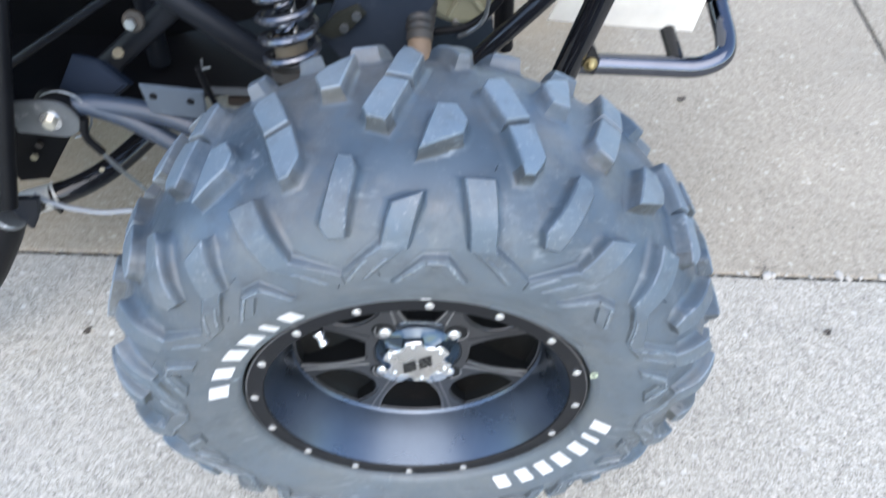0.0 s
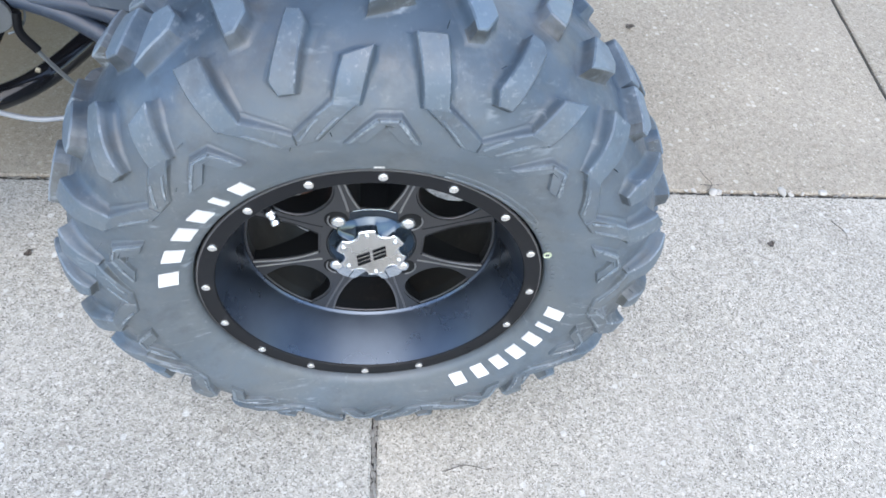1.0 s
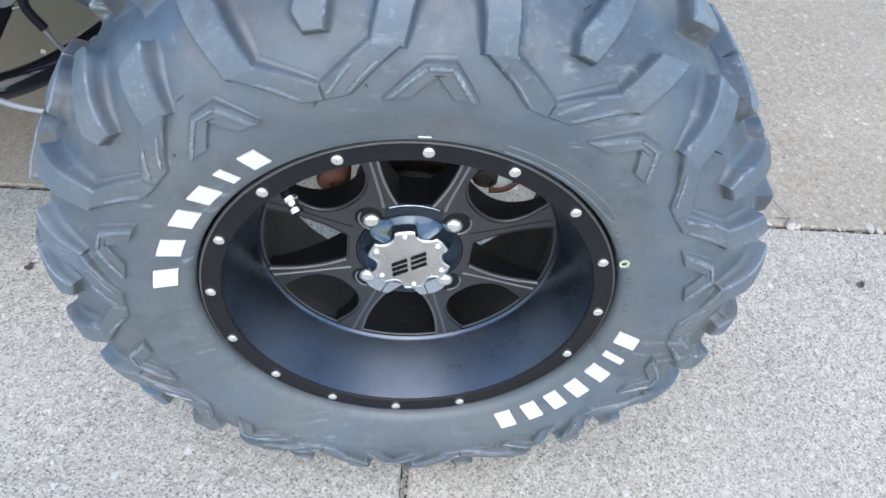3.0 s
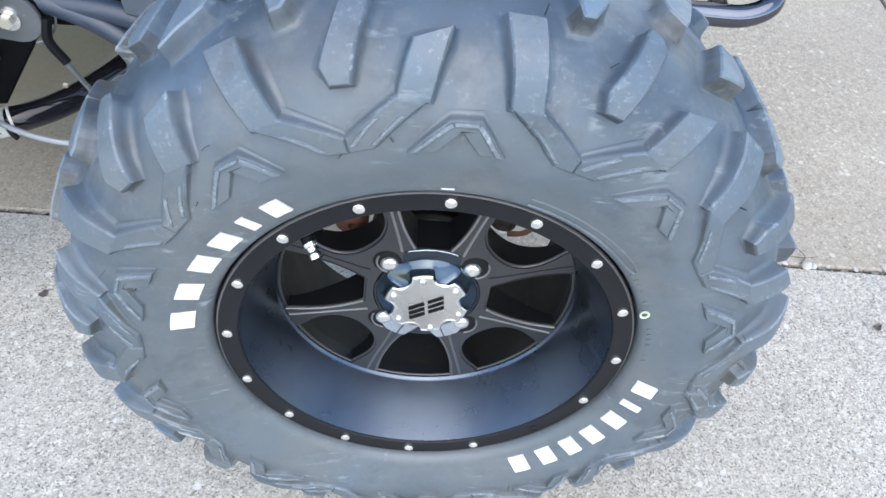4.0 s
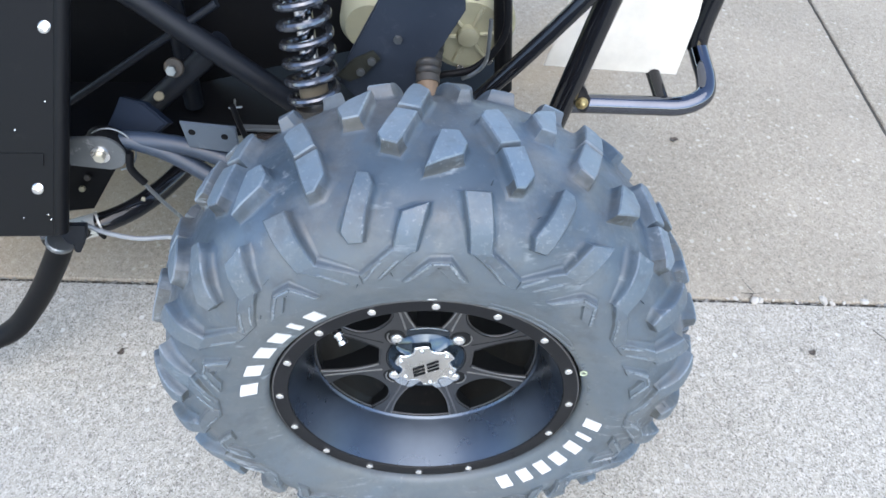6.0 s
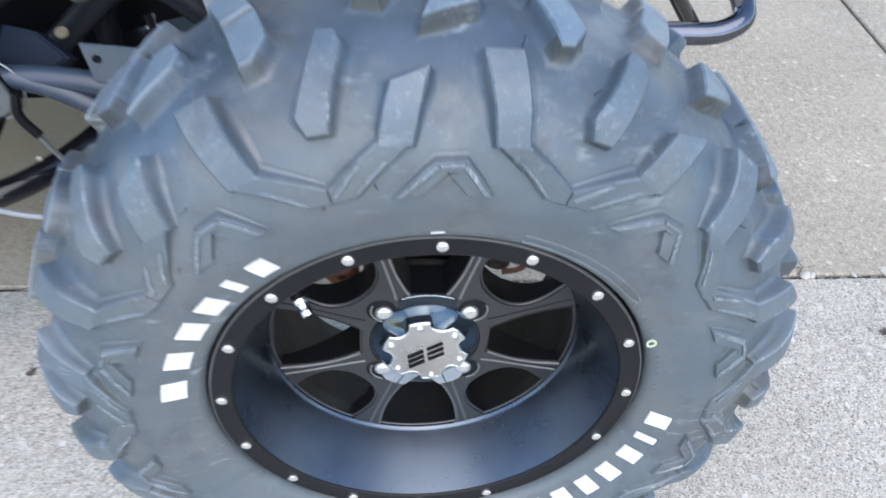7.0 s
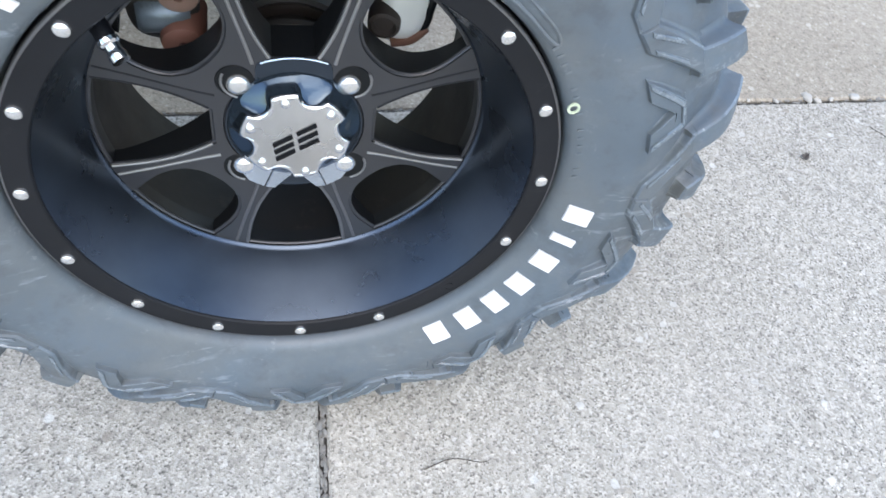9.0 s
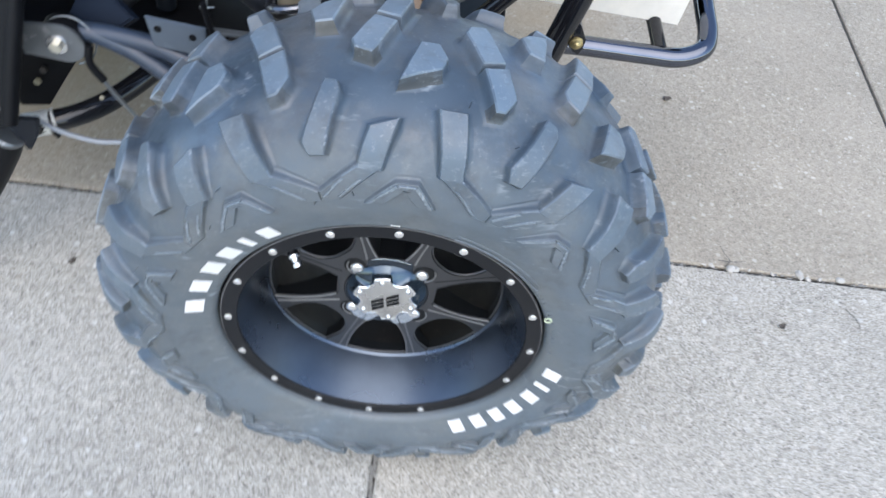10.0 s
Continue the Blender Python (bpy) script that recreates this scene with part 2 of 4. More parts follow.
CREAM = make_paint("yellowish_zinc", (0.66, 0.64, 0.54), 0.38, metallic=0.6, bump=0.1)
DULL = make_paint("dull_cream_plating", (0.30, 0.28, 0.21), 0.5, metallic=0.2)
PALECABLE = make_paint("pale_grey_sheath", (0.30, 0.33, 0.37), 0.3)
CARD = make_paint("cream_board", (0.84, 0.80, 0.72), 0.6)
MOSS = make_paint("dark_olive_casting", (0.026, 0.028, 0.022), 0.5, 0.5, wear=(0.025, 0.025, 0.02), bump=0.3)
CONCRETE = make_concrete("exposed_aggregate", (1.066, 1.095, 1.106), 0.12)
# bluer copy for the left slabs: skylight from that side put into the tint
COOLER = make_concrete("cooler_exposed_aggregate", (1.030, 1.092, 1.146), 0.12)
OLDER = make_concrete("older_exposed_aggregate", (0.930, 0.910, 0.862), 0.55)
DIRT = make_paint("joint_dirt", (0.075, 0.072, 0.066), 0.95, 0.5, wear=(0.2, 0.18, 0.15), bump=0.8)
GRIT = make_paint("grey_brown_grit", (0.30, 0.29, 0.265), 0.9, 0.8, wear=(0.42, 0.39, 0.34), bump=0.5)
PEBBLE = make_paint("pale_stone_chip", (0.56, 0.53, 0.48), 0.8, bump=0.5)
LEAF = make_paint("dry_leaf", (0.105, 0.088, 0.074), 0.8, bump=0.4)
MARK = make_paint("pale_green_paint", (0.62, 0.70, 0.50), 0.6)


# ---- mesh helpers ----
def finish(name, bm, material, smooth=35):
    bmesh.ops.recalc_face_normals(bm, faces=bm.faces)
    me = bpy.data.meshes.new(name)
    if smooth:
        for f in bm.faces:
            f.smooth = True
        for e in bm.edges:
            if len(e.link_faces) == 2 and e.calc_face_angle(0) > radians(smooth):
                e.smooth = False
    bm.to_mesh(me)
    bm.free()
    me.materials.append(material)
    return me


def part(name, bm, material, parent, label="", smooth=35):
    """One mesh object under a thing or a part. Its mesh is in the parent's own axes."""
    ob = new(name, bm if isinstance(bm, bpy.types.Mesh) else finish(name, bm, material, smooth))
    ob.parent = parent
    return tagged(ob, label)


def lathe(profile, steps=96, closed=False, arc=None):
    """Turns a list of (y, r) about the y axis; angle 0 is up."""
    bm = bmesh.new()
    a0, a1 = arc or (0, 2 * math.pi)
    n = steps if arc is None else steps + 1
    rings = []
    for i in range(n):
        a = a0 + (a1 - a0) * i / steps
        rings.append([bm.verts.new((r * math.sin(a), y, r * math.cos(a))) for y, r in profile])
    m = len(profile)
    for i in range(steps):
        p, q = rings[i], rings[(i + 1) % n]
        for j in range(m if closed else m - 1):
            k = (j + 1) % m
            bm.faces.new((p[j], q[j], q[k], p[k]))
    bmesh.ops.remove_doubles(bm, verts=bm.verts, dist=1e-6)
    return bm


def smooth_path(points, steps=6):
    """A Catmull-Rom curve through the points."""
    p = [Vector(q) for q in points]
    p = [p[0] * 2 - p[1], *p, p[-1] * 2 - p[-2]]
    out = []
    for i in range(1, len(p) - 2):
        a, b, c, d = p[i - 1:i + 3]
        for k in range(steps):
            t = k / steps
            out.append(0.5 * (2 * b + (c - a) * t + (2 * a - 5 * b + 4 * c - d) * t * t + (3 * b - a - 3 * c + d) * t ** 3))
    return [*out, p[-2]]


def tube(points, radius, sides=14, steps=6, bm=None, straight=False):
    """A round bar along a path, with closed ends."""
    path = [Vector(q) for q in points] if straight else smooth_path(points, steps)
    bm = bm or bmesh.new()
    up, rings = Vector((0, 0, 1)), []
    for i, q in enumerate(path):
        d = (path[min(i + 1, len(path) - 1)] - path[max(i - 1, 0)]).normalized()
        if abs(d.dot(up)) > 0.95:
            up = Vector((1, 0, 0))
        u = (up - d * up.dot(d)).normalized()
        v, up = d.cross(u), u
        r = radius(i / (len(path) - 1)) if callable(radius) else radius
        rings.append([bm.verts.new(q + r * (u * math.cos(a) + v * math.sin(a))) for a in (2 * math.pi * k / sides for k in range(sides))])
    for p, q in zip(rings, rings[1:]):
        for k in range(sides):
            bm.faces.new((p[k], p[(k + 1) % sides], q[(k + 1) % sides], q[k]))
    bm.faces.new(rings[0][::-1])
    bm.faces.new(rings[-1])
    return bm


def rod(a, b, radius, sides=16, bm=None):
    return tube([a, b], radius, sides, bm=bm, straight=True)


def prism(outline, thick, bevel=0.002, bm=None):
    """A flat outline of (x, z), thick along y from 0, with rounded rims."""
    bm = bm or bmesh.new()
    f = bm.faces.new([bm.verts.new((x, 0, z)) for x, z in outline])
    made = bmesh.ops.extrude_face_region(bm, geom=[f])
    bmesh.ops.translate(bm, verts=[v for v in made["geom"] if isinstance(v, bmesh.types.BMVert)], vec=(0, thick, 0))
    bmesh.ops.recalc_face_normals(bm, faces=bm.faces)
    if bevel:
        rim = [e for e in bm.edges if len({round(v.co.y, 5) for v in e.verts}) == 1]
        bmesh.ops.bevel(bm, geom=rim, offset=bevel, segments=2, affect="EDGES", clamp_overlap=True)
    return bm


def box(size, bevel=0.003):
    bm = bmesh.new()
    bmesh.ops.create_cube(bm, size=1.0)
    bmesh.ops.scale(bm, vec=size, verts=bm.verts)
    bmesh.ops.bevel(bm, geom=bm.edges[:], offset=bevel, segments=2, affect="EDGES")
    return bm


def moved(bm, m):
    bmesh.ops.transform(bm, matrix=m, verts=bm.verts)
    return bm


def hexagon(radius, high, dome=0.0):
    """A hexagon nut or bolt head along -y from 0."""
    bm = prism([(radius * math.cos(radians(60 * k)), radius * math.sin(radians(60 * k))) for k in range(6)], -high, high * 0.12)
    return bm


# ---- ground ----
bm = bmesh.new()
bmesh.ops.create_grid(bm, x_segments=2, y_segments=2, size=600)
ground = new("ground", finish("ground", bm, DIRT, 0))
ground.location = (0, 0, -0.007)
tagged(ground, "dark earth seen in the joints between paving slabs", "ground", kind="structure")

pavement = tagged(new("pavement"), "pale exposed-aggregate concrete slabs with dirty joints", "pavement", kind="structure")
pavement.matrix_world = pose(0.004, 0.459, 0, 0, 0, -2.35)


# ---- vehicle and wheel ----
vehicle = tagged(new("utility_vehicle"), "black off-road utility vehicle with knobbly tyre, parked on concrete", "vehicle")
vehicle.location = (0, 0, 0)
wheel = new("wheel")
wheel.parent = vehicle
wheel.matrix_local = pose(0, 0, 0.3466, -2.17, 3.26, -0.13)
tagged(wheel, "black alloy wheel with white-lettered mud tyre")

# the line over the tops of the lugs, from the outer wall over the crown to the inner wall: (y, r)
HALF = [(-0.024, 0.235), (-0.023, 0.260), (-0.018, 0.285), (-0.0075, 0.3095), (0.0105, 0.3262), (0.034, 0.3372), (0.060, 0.3422), (0.110, 0.3452)]
LINE = smooth_path([(y, r, 0) for y, r in HALF + [(0.22 - y, r) for y, r in HALF[-2::-1]]], 8)
ARC = [0.0]
for p, q in zip(LINE, LINE[1:]):
    ARC.append(ARC[-1] + (q - p).length)
SPAN = ARC[-1]


def depth(s):
    """How far the casing lies under the tops of the lugs."""
    return float(np.interp(min(s, SPAN - s), (0, 0.02, 0.04, 0.06, 0.09, 0.12, 0.2), (0.003, 0.0045, 0.0078, 0.0128, 0.0160, 0.0165, 0.0165)))


def on_tyre(u, s, h):
    """A place on the tyre: u metres round the tread, s along LINE, h out of it."""
    y, r = float(np.interp(s, ARC, [p.x for p in LINE])), float(np.interp(s, ARC, [p.y for p in LINE]))
    e = 0.006
    dy = float(np.interp(s + e, ARC, [p.x for p in LINE]) - np.interp(s - e, ARC, [p.x for p in LINE]))
    dr = float(np.interp(s + e, ARC, [p.y for p in LINE]) - np.interp(s - e, ARC, [p.y for p in LINE]))
    n = math.hypot(dy, dr)
    y, r, a = y - dr / n * h, r + dy / n * h, u / 0.33
    return Vector((r * math.sin(a), y, r * math.cos(a)))


# casing
casing = [(0.014, 0.1895), (0.006, 0.1922), (-0.001, 0.1929), (-0.0046, 0.1948), (-0.0080, 0.1985), (-0.0095, 0.205), (-0.0125, 0.213), (-0.0165, 0.224)]
for k in range(40):
    s = 0.004 + (SPAN - 0.008) * k / 39
    p = on_tyre(0, s, -depth(s))
    casing.append((p.y, p.z))
casing += [(0.20 - y, r) for y, r in casing[7::-1]]
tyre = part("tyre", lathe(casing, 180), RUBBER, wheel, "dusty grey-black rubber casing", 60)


def lug_mesh(name, outline, lift=0.0, wall=0.003, rim=0.0016, worn=WORN_LIT):
    """One tread lug from an outline of (degrees, s): a curved top, a rounded rim and sloping walls down into the casing."""
    flat = bmesh.new()
    flat.faces.new([flat.verts.new((radians(a) * 0.33, s, 0)) for a, s in outline])
    lo, hi = min(s for a, s in outline), max(s for a, s in outline)
    n = max(1, round((hi - lo) / 0.010))
    for k in range(1, n):
        bmesh.ops.bisect_plane(flat, geom=flat.verts[:] + flat.edges[:] + flat.faces[:], plane_co=(0, lo + (hi - lo) * k / n, 0), plane_no=(0, 1, 0))
    us = [v.co.x for v in flat.verts]
    m = max(1, round((max(us) - min(us)) / 0.016))
    for k in range(1, m):
        bmesh.ops.bisect_plane(flat, geom=flat.verts[:] + flat.edges[:] + flat.faces[:], plane_co=(min(us) + (max(us) - min(us)) * k / m, 0, 0), plane_no=(1, 0, 0))
    bmesh.ops.remove_doubles(flat, verts=flat.verts, dist=0.0016)
    bmesh.ops.recalc_face_normals(flat, faces=flat.faces)
    if sum(f.normal.z for f in flat.faces) < 0:
        bmesh.ops.reverse_faces(flat, faces=flat.faces)
    flat.verts.index_update()
    step = {}
    for e in flat.edges:
        if len(e.link_faces) == 1:
            loop = e.link_loops[0]
            step[loop.vert.index] = loop.link_loop_next.vert.index
    first = next(iter(step))
    order = [first]
    while step[order[-1]] != first:
        order.append(step[order[-1]])
    flat.verts.ensure_lookup_table()
    pts = [flat.verts[i].co.xy for i in order]
    out = []
    for i, p in enumerate(pts):
        d0, d1 = (p - pts[i - 1]).normalized(), (pts[(i + 1) % len(pts)] - p).normalized()
        n0, n1 = Vector((d0.y, -d0.x)), Vector((d1.y, -d1.x))
        b = n0 + n1
        out.append(b / max(0.8, b.dot(n0)) if b.length > 1e-6 else n0)
    bm = bmesh.new()
    tops = {}
    for v in flat.verts:
        tops[v.index] = None
    ring = dict(zip(order, out))
    wob = lambda q: 0.0007 * noise.noise(Vector((q.x * 60, q.y * 60, 3.0)))
    for v in flat.verts:
        q = v.co.xy - ring[v.index] * rim if v.index in ring else v.co.xy
        tops[v.index] = bm.verts.new(on_tyre(q.x, q.y, lift + wob(q)))
    mid = [bm.verts.new(on_tyre(p.x, p.y, lift - rim + wob(p))) for p in pts]
    low = wall / 0.003
    rows = [mid]
    for down, over in ((0.50, 0.0012), (0.78, 0.0025), (0.92, 0.0043), (0.98, 0.0066), (1.01, 0.0095)):
        rows.append([])
        for p, o in zip(pts, out):
            d = depth(p.y)
            q = p + o * over * low * d / 0.016
            rows[-1].append(bm.verts.new(on_tyre(q.x, q.y, -d * down)))
    # tops take the paler rubber, which holds painted sky reflection as well as wear
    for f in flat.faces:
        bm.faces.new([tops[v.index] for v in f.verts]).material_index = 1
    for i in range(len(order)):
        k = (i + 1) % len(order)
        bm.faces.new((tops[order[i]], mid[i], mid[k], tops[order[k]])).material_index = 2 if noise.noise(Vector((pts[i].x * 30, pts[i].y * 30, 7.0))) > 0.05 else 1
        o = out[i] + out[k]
        # outward end walls: dusty, with shade put into their colour by facing
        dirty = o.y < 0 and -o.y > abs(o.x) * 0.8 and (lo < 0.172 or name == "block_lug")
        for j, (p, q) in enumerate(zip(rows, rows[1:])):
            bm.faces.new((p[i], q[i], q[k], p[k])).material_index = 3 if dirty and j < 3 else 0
    flat.free()
    me = finish(name, bm, GLINT_RAIL if worn is GLINT_RAIL else RUBBER, 42)
    for extra in (worn, CHAFED, CAKED_DIM):
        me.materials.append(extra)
    return me


LUGS = [
    ("centre_lug", [(6.3, 0.221), (7.0, 0.232), (10.0, 0.240), (13.2, 0.188), (9.3, 0.178)], 0.0, True),
    ("centre_lug", [(9.6, 0.172), (13.7, 0.182), (15.4, 0.143), (13.6, 0.124), (12.0, 0.122)], 0.0, True),
    ("block_lug", [(-0.9, 0.191), (2.3, 0.191), (3.7, 0.172), (2.9, 0.156), (1.9, 0.153), (-0.6, 0.145), (-3.5, 0.136)], 0.0, False),
    ("block_lug", [(-19.7, 0.246), (-18.0, 0.260), (-13.6, 0.277), (-15.2, 0.222), (-18.3, 0.222)], 0.0, False),
    ("side_lug", [(-15.0, 0.138), (-13.0, 0.135), (-12.4, 0.122), (-15.4, 0.061), (-18.2, 0.062), (-19.0, 0.076), (-16.9, 0.105)], -0.001, True),
    ("shoulder_lug", [(-32.9, 0.112), (-28.3, 0.113), (-26.0, 0.046), (-30.6, 0.046)], 0.0, True),
    ("shoulder_lug", [(-7.6, 0.090), (-2.8, 0.098), (-5.3, 0.046), (-10.0, 0.049)], 0.0, True),
    ("lug_foot", [(-30.9, 0.050), (-26.2, 0.050), (-18.0, 0.026), (-18.0, 0.0135), (-21.5, 0.0145)], 0.0, False),
    ("lug_foot", [(-18.0, 0.026), (-10.0, 0.051), (-5.2, 0.050), (-13.8, 0.0145), (-18.0, 0.0135)], 0.0, False),
    ("foot_rib", [(-27.0, 0.0385), (-26.2, 0.0385), (-21.1, 0.0185), (-22.0, 0.0185)], 0.0013, False),
    ("foot_rib", [(-13.3, 0.0385), (-12.5, 0.0385), (-16.7, 0.0195), (-17.5, 0.0205)], 0.0013, False),
    ("foot_rib", [(-9.7, 0.0385), (-8.9, 0.0385), (-13.5, 0.0190), (-14.3, 0.0190)], 0.0013, False),
    ("chevron_edge", [(-8.4, 0.0115), (-7.3, 0.0115), (-1.9, 0.0325), (-2.5, 0.0345)], 0.0020, False),
    ("chevron_edge", [(4.9, 0.0120), (6.0, 0.0120), (2.0, 0.0345), (1.3, 0.0325)], 0.0020, False),
    ("chevron_edge", [(-1.9, 0.0345), (1.5, 0.0350), (1.5, 0.0325), (-1.9, 0.0320)], 0.0022, False),
    ("chevron_rib", [(-9.0, 0.010), (-2.5, 0.036), (1.9, 0.037), (6.6, 0.011), (2.4, 0.011), (-0.7, 0.028), (-4.5, 0.011)], 0.0006, False),
]
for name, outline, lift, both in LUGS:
    # foot ribs and chevron edges get the rubber with painted glints
    worn = {"centre_lug": WORN_LIT, "block_lug": WORN_LIT, "side_lug": SEMI_LIT, "shoulder_lug": SEMI_LIT, "chevron_rib": RUBBER, "foot_rib": GLINT_RAIL, "chevron_edge": GLINT_RAIL}.get(name, RUBBER)
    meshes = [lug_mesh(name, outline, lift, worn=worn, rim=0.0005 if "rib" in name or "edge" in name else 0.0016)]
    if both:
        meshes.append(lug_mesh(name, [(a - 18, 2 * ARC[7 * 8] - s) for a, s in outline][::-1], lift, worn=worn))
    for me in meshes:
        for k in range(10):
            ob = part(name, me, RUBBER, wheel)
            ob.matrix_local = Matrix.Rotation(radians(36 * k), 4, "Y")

# the loaded tyre bulges a little above the ground
def bulge(co):
    r, y = math.hypot(co.x, co.z), co.y
    off = abs(math.degrees(math.atan2(co.x, -co.z))) / 52
    if off >= 1 or r < 0.25:
        return 0.0
    return -0.006 * math.cos(off * math.pi / 2) ** 2 * (min(1.0, (r - 0.25) / 0.05) + max(0.0, min(1.0, (r - 0.30) / 0.025))) * max(0.0, min(1.0, (0.13 - y) / 0.05))


for ob in list(wheel.children):
    m = ob.matrix_local.copy()
    if any(bulge(m @ v.co) for v in ob.data.vertices):
        ob.data = ob.data.copy()
        back = m.inverted()
        for v in ob.data.vertices:
            q = m @ v.co
            q.y += bulge(q)
            v.co = back @ q

# raised white characters of the two tyre names, as plain bars
def letter_bar(at, width):
    bm = bmesh.new()
    rows = []
    for j in range(5):
        r = 0.2052 + 0.0190 * j / 4
        rows.append([])
        for i in range(5):
            a = radians(at) + (i / 4 - 0.5) * 0.82 * width / r
            y = float(np.interp(r, [q for p, q in casing[:8]], [p for p, q in casing[:8]])) - 0.0016
            rows[-1].append(bm.verts.new((r * math.sin(a), y, r * math.cos(a))))
    for p, q in zip(rows, rows[1:]):
        for i in range(4):
            bm.faces.new((p[i], p[i + 1], q[i + 1], q[i]))
    made = bmesh.ops.extrude_face_region(bm, geom=bm.faces[:])
    bmesh.ops.translate(bm, verts=[v for v in made["geom"] if isinstance(v, bmesh.types.BMVert)], vec=(0, 0.003, 0))
    part("letter_bar", bm, LETTER, wheel, "raised white character bar")


for at, width in ((-81.6, 0.026), (-71.0, 0.024), (-60.8, 0.024), (-52.0, 0.022), (-44.4, 0.009), (-36.9, 0.019),
                  (97.0, 0.020), (104.6, 0.009), (112.2, 0.020), (121.0, 0.021), (129.0, 0.020), (137.2, 0.021), (145.8, 0.022)):
    letter_bar(at, width)

# small moulded marks on the wall
bm = lathe([(0, 0.0045), (-0.0012, 0.0045), (-0.0012, 0.0028), (0, 0.0028)], 20)
part("paint_ring", moved(bm, pose(0.1975 * math.sin(radians(66.7)), -0.0088, 0.1975 * math.cos(radians(66.7)))), MARK, wheel, "small pale green painted ring")

a = radians(-1.5)
bm = box((0.010, 0.0008, 0.0012), 0.0002)
part("paint_dash", moved(bm, pose(0.2010 * math.sin(a), -0.0092, 0.2010 * math.cos(a), 0, math.degrees(a), 0)), LETTER, wheel, "small white paint dash")
arc_at = lambda r, t, y: (r * math.sin(radians(t)), y, r * math.cos(radians(t)))
loop = [arc_at(0.2072, t, -0.0098) for t in range(16, 49, 4)] + [arc_at(0.2050, 50.5, -0.0094), arc_at(0.2020, 50.5, -0.0090)] + [arc_at(0.2000, t, -0.0086) for t in range(48, 15, -4)]
part("moulded_rib", tube(loop, 0.0014, 8, 3), RUBBER, wheel, "low moulded outline on the tyre wall")
for k in range(18):
    t = 50 + 2.2 * k
    part("moulded_bar", moved(box((0.0022, 0.0010, 0.0050), 0.0002), pose(*arc_at(0.2010, t - 1.0, -0.0088), 0, t - 1.0, 0)), RUBBER, wheel) if k % 5 else None
hairs = bmesh.new()
rng = random.Random(5)
for k in range(46):
    u, s_at = rng.uniform(0, 2 * math.pi) * 0.33, rng.choice((0.012, 0.02, 0.05, 0.07, 0.10, 0.13))
    p0, p1 = on_tyre(u, s_at, -depth(s_at)), on_tyre(u + rng.uniform(-0.003, 0.003), s_at, 0.004 - depth(s_at) * 0.6)
    tube([p0, p1], 0.0006, 5, bm=hairs, straight=True)
tagged(part("vent_hair", hairs, RUBBER, wheel, "tiny rubber moulding hairs"), kind="stuff")

# rim
ring_line = [(0.012, 0.1892), (0.0012, 0.1895), (0.0, 0.1885), (0.0, 0.1712), (0.0008, 0.1703), (0.0022, 0.1698), (0.012, 0.178)]
part("bead_ring", lathe(ring_line, 160, True), RING, wheel, "satin black clamping ring", 40)
rim_line = [(0.0125, 0.184), (0.0125, 0.178), (0.0024, 0.1696), (0.034, 0.1582), (0.0635, 0.1480), (0.0664, 0.1472),
            (0.0672, 0.1463), (0.073, 0.1448), (0.080, 0.1456), (0.085, 0.151), (0.05, 0.163)]
back_line = [(0.0805, 0.1462), (0.15, 0.1435), (0.186, 0.147), (0.195, 0.166), (0.198, 0.186), (0.193, 0.188), (0.18, 0.176), (0.15, 0.156), (0.08, 0.152)]
part("rim_back", lathe(back_line, 120, True), DUSTY, wheel, "dusty inner half of the rim", 40)
part("rim", lathe(rim_line, 160, True), SATIN, wheel, "satin black rim barrel", 40)


part("ring_chamfer", lathe([(-0.0003, 0.1876), (0.0001, 0.1890), (0.0016, 0.1898)], 160), LIP, wheel, "bare metal outer edge of the ring")


def ring_bolt(k):
    bm = lathe([(0.001, 0.0), (-0.0032, 0.0), (-0.0030, 0.0028), (-0.0018, 0.0047), (0.0, 0.0051), (0.002, 0.0051)][1:], 18)
    ob = part("ring_bolt", bm, STEEL, wheel)
    a = radians(22.5 * k)
    ob.location = (0.180 * math.sin(a), 0, 0.180 * math.cos(a))


for k in range(16):
    if k != 6:
        ring_bolt(k)
bm = lathe([(-0.0004, 0.0042), (0.006, 0.0042), (0.006, 0.0)], 18)
part("empty_bolt_hole", moved(bm, pose(0.180 * math.sin(radians(135)), 0, 0.180 * math.cos(radians(135)))), PLASTIC, wheel)


# spoke face with eight windows
def dish(r):
    return 0.0645 + 0.0038 * min(1.0, max(0.0, (r - 0.06) / 0.085))


def window_outline(at, half):
    left = [(at - h, r) for h, r in half]
    right = [(at + h, r) for h, r in reversed(half)]
    pts = left + right
    ring = [(r * math.sin(radians(a)), 0, r * math.cos(radians(a))) for a, r in pts]
    n, (h, r) = len(half), half[0]
    outer = [(r * math.sin(radians(at + h * q)), 0, r * math.cos(radians(at + h * q))) for q in (0.75, 0.5, 0.25, 0, -0.25, -0.5, -0.75)]
    if half is ROUND:
        return [*smooth_path(ring, 4), *outer]
    return [*smooth_path(ring[:n], 4), *smooth_path(ring[n:], 4), *outer]


WIDE = [(16.3, 0.1425), (17.8, 0.118), (18.2, 0.095), (16.6, 0.076), (13.9, 0.0634)]
ROUND = [(15.6, 0.1425), (18.0, 0.120), (17.4, 0.102), (12.5, 0.090), (5.0, 0.0845)]
bm = bmesh.new()


def ring_of(points):
    vs = [bm.verts.new(p) for p in points]
    return [bm.edges.new((vs[i], vs[(i + 1) % len(vs)])) for i in range(len(vs))]


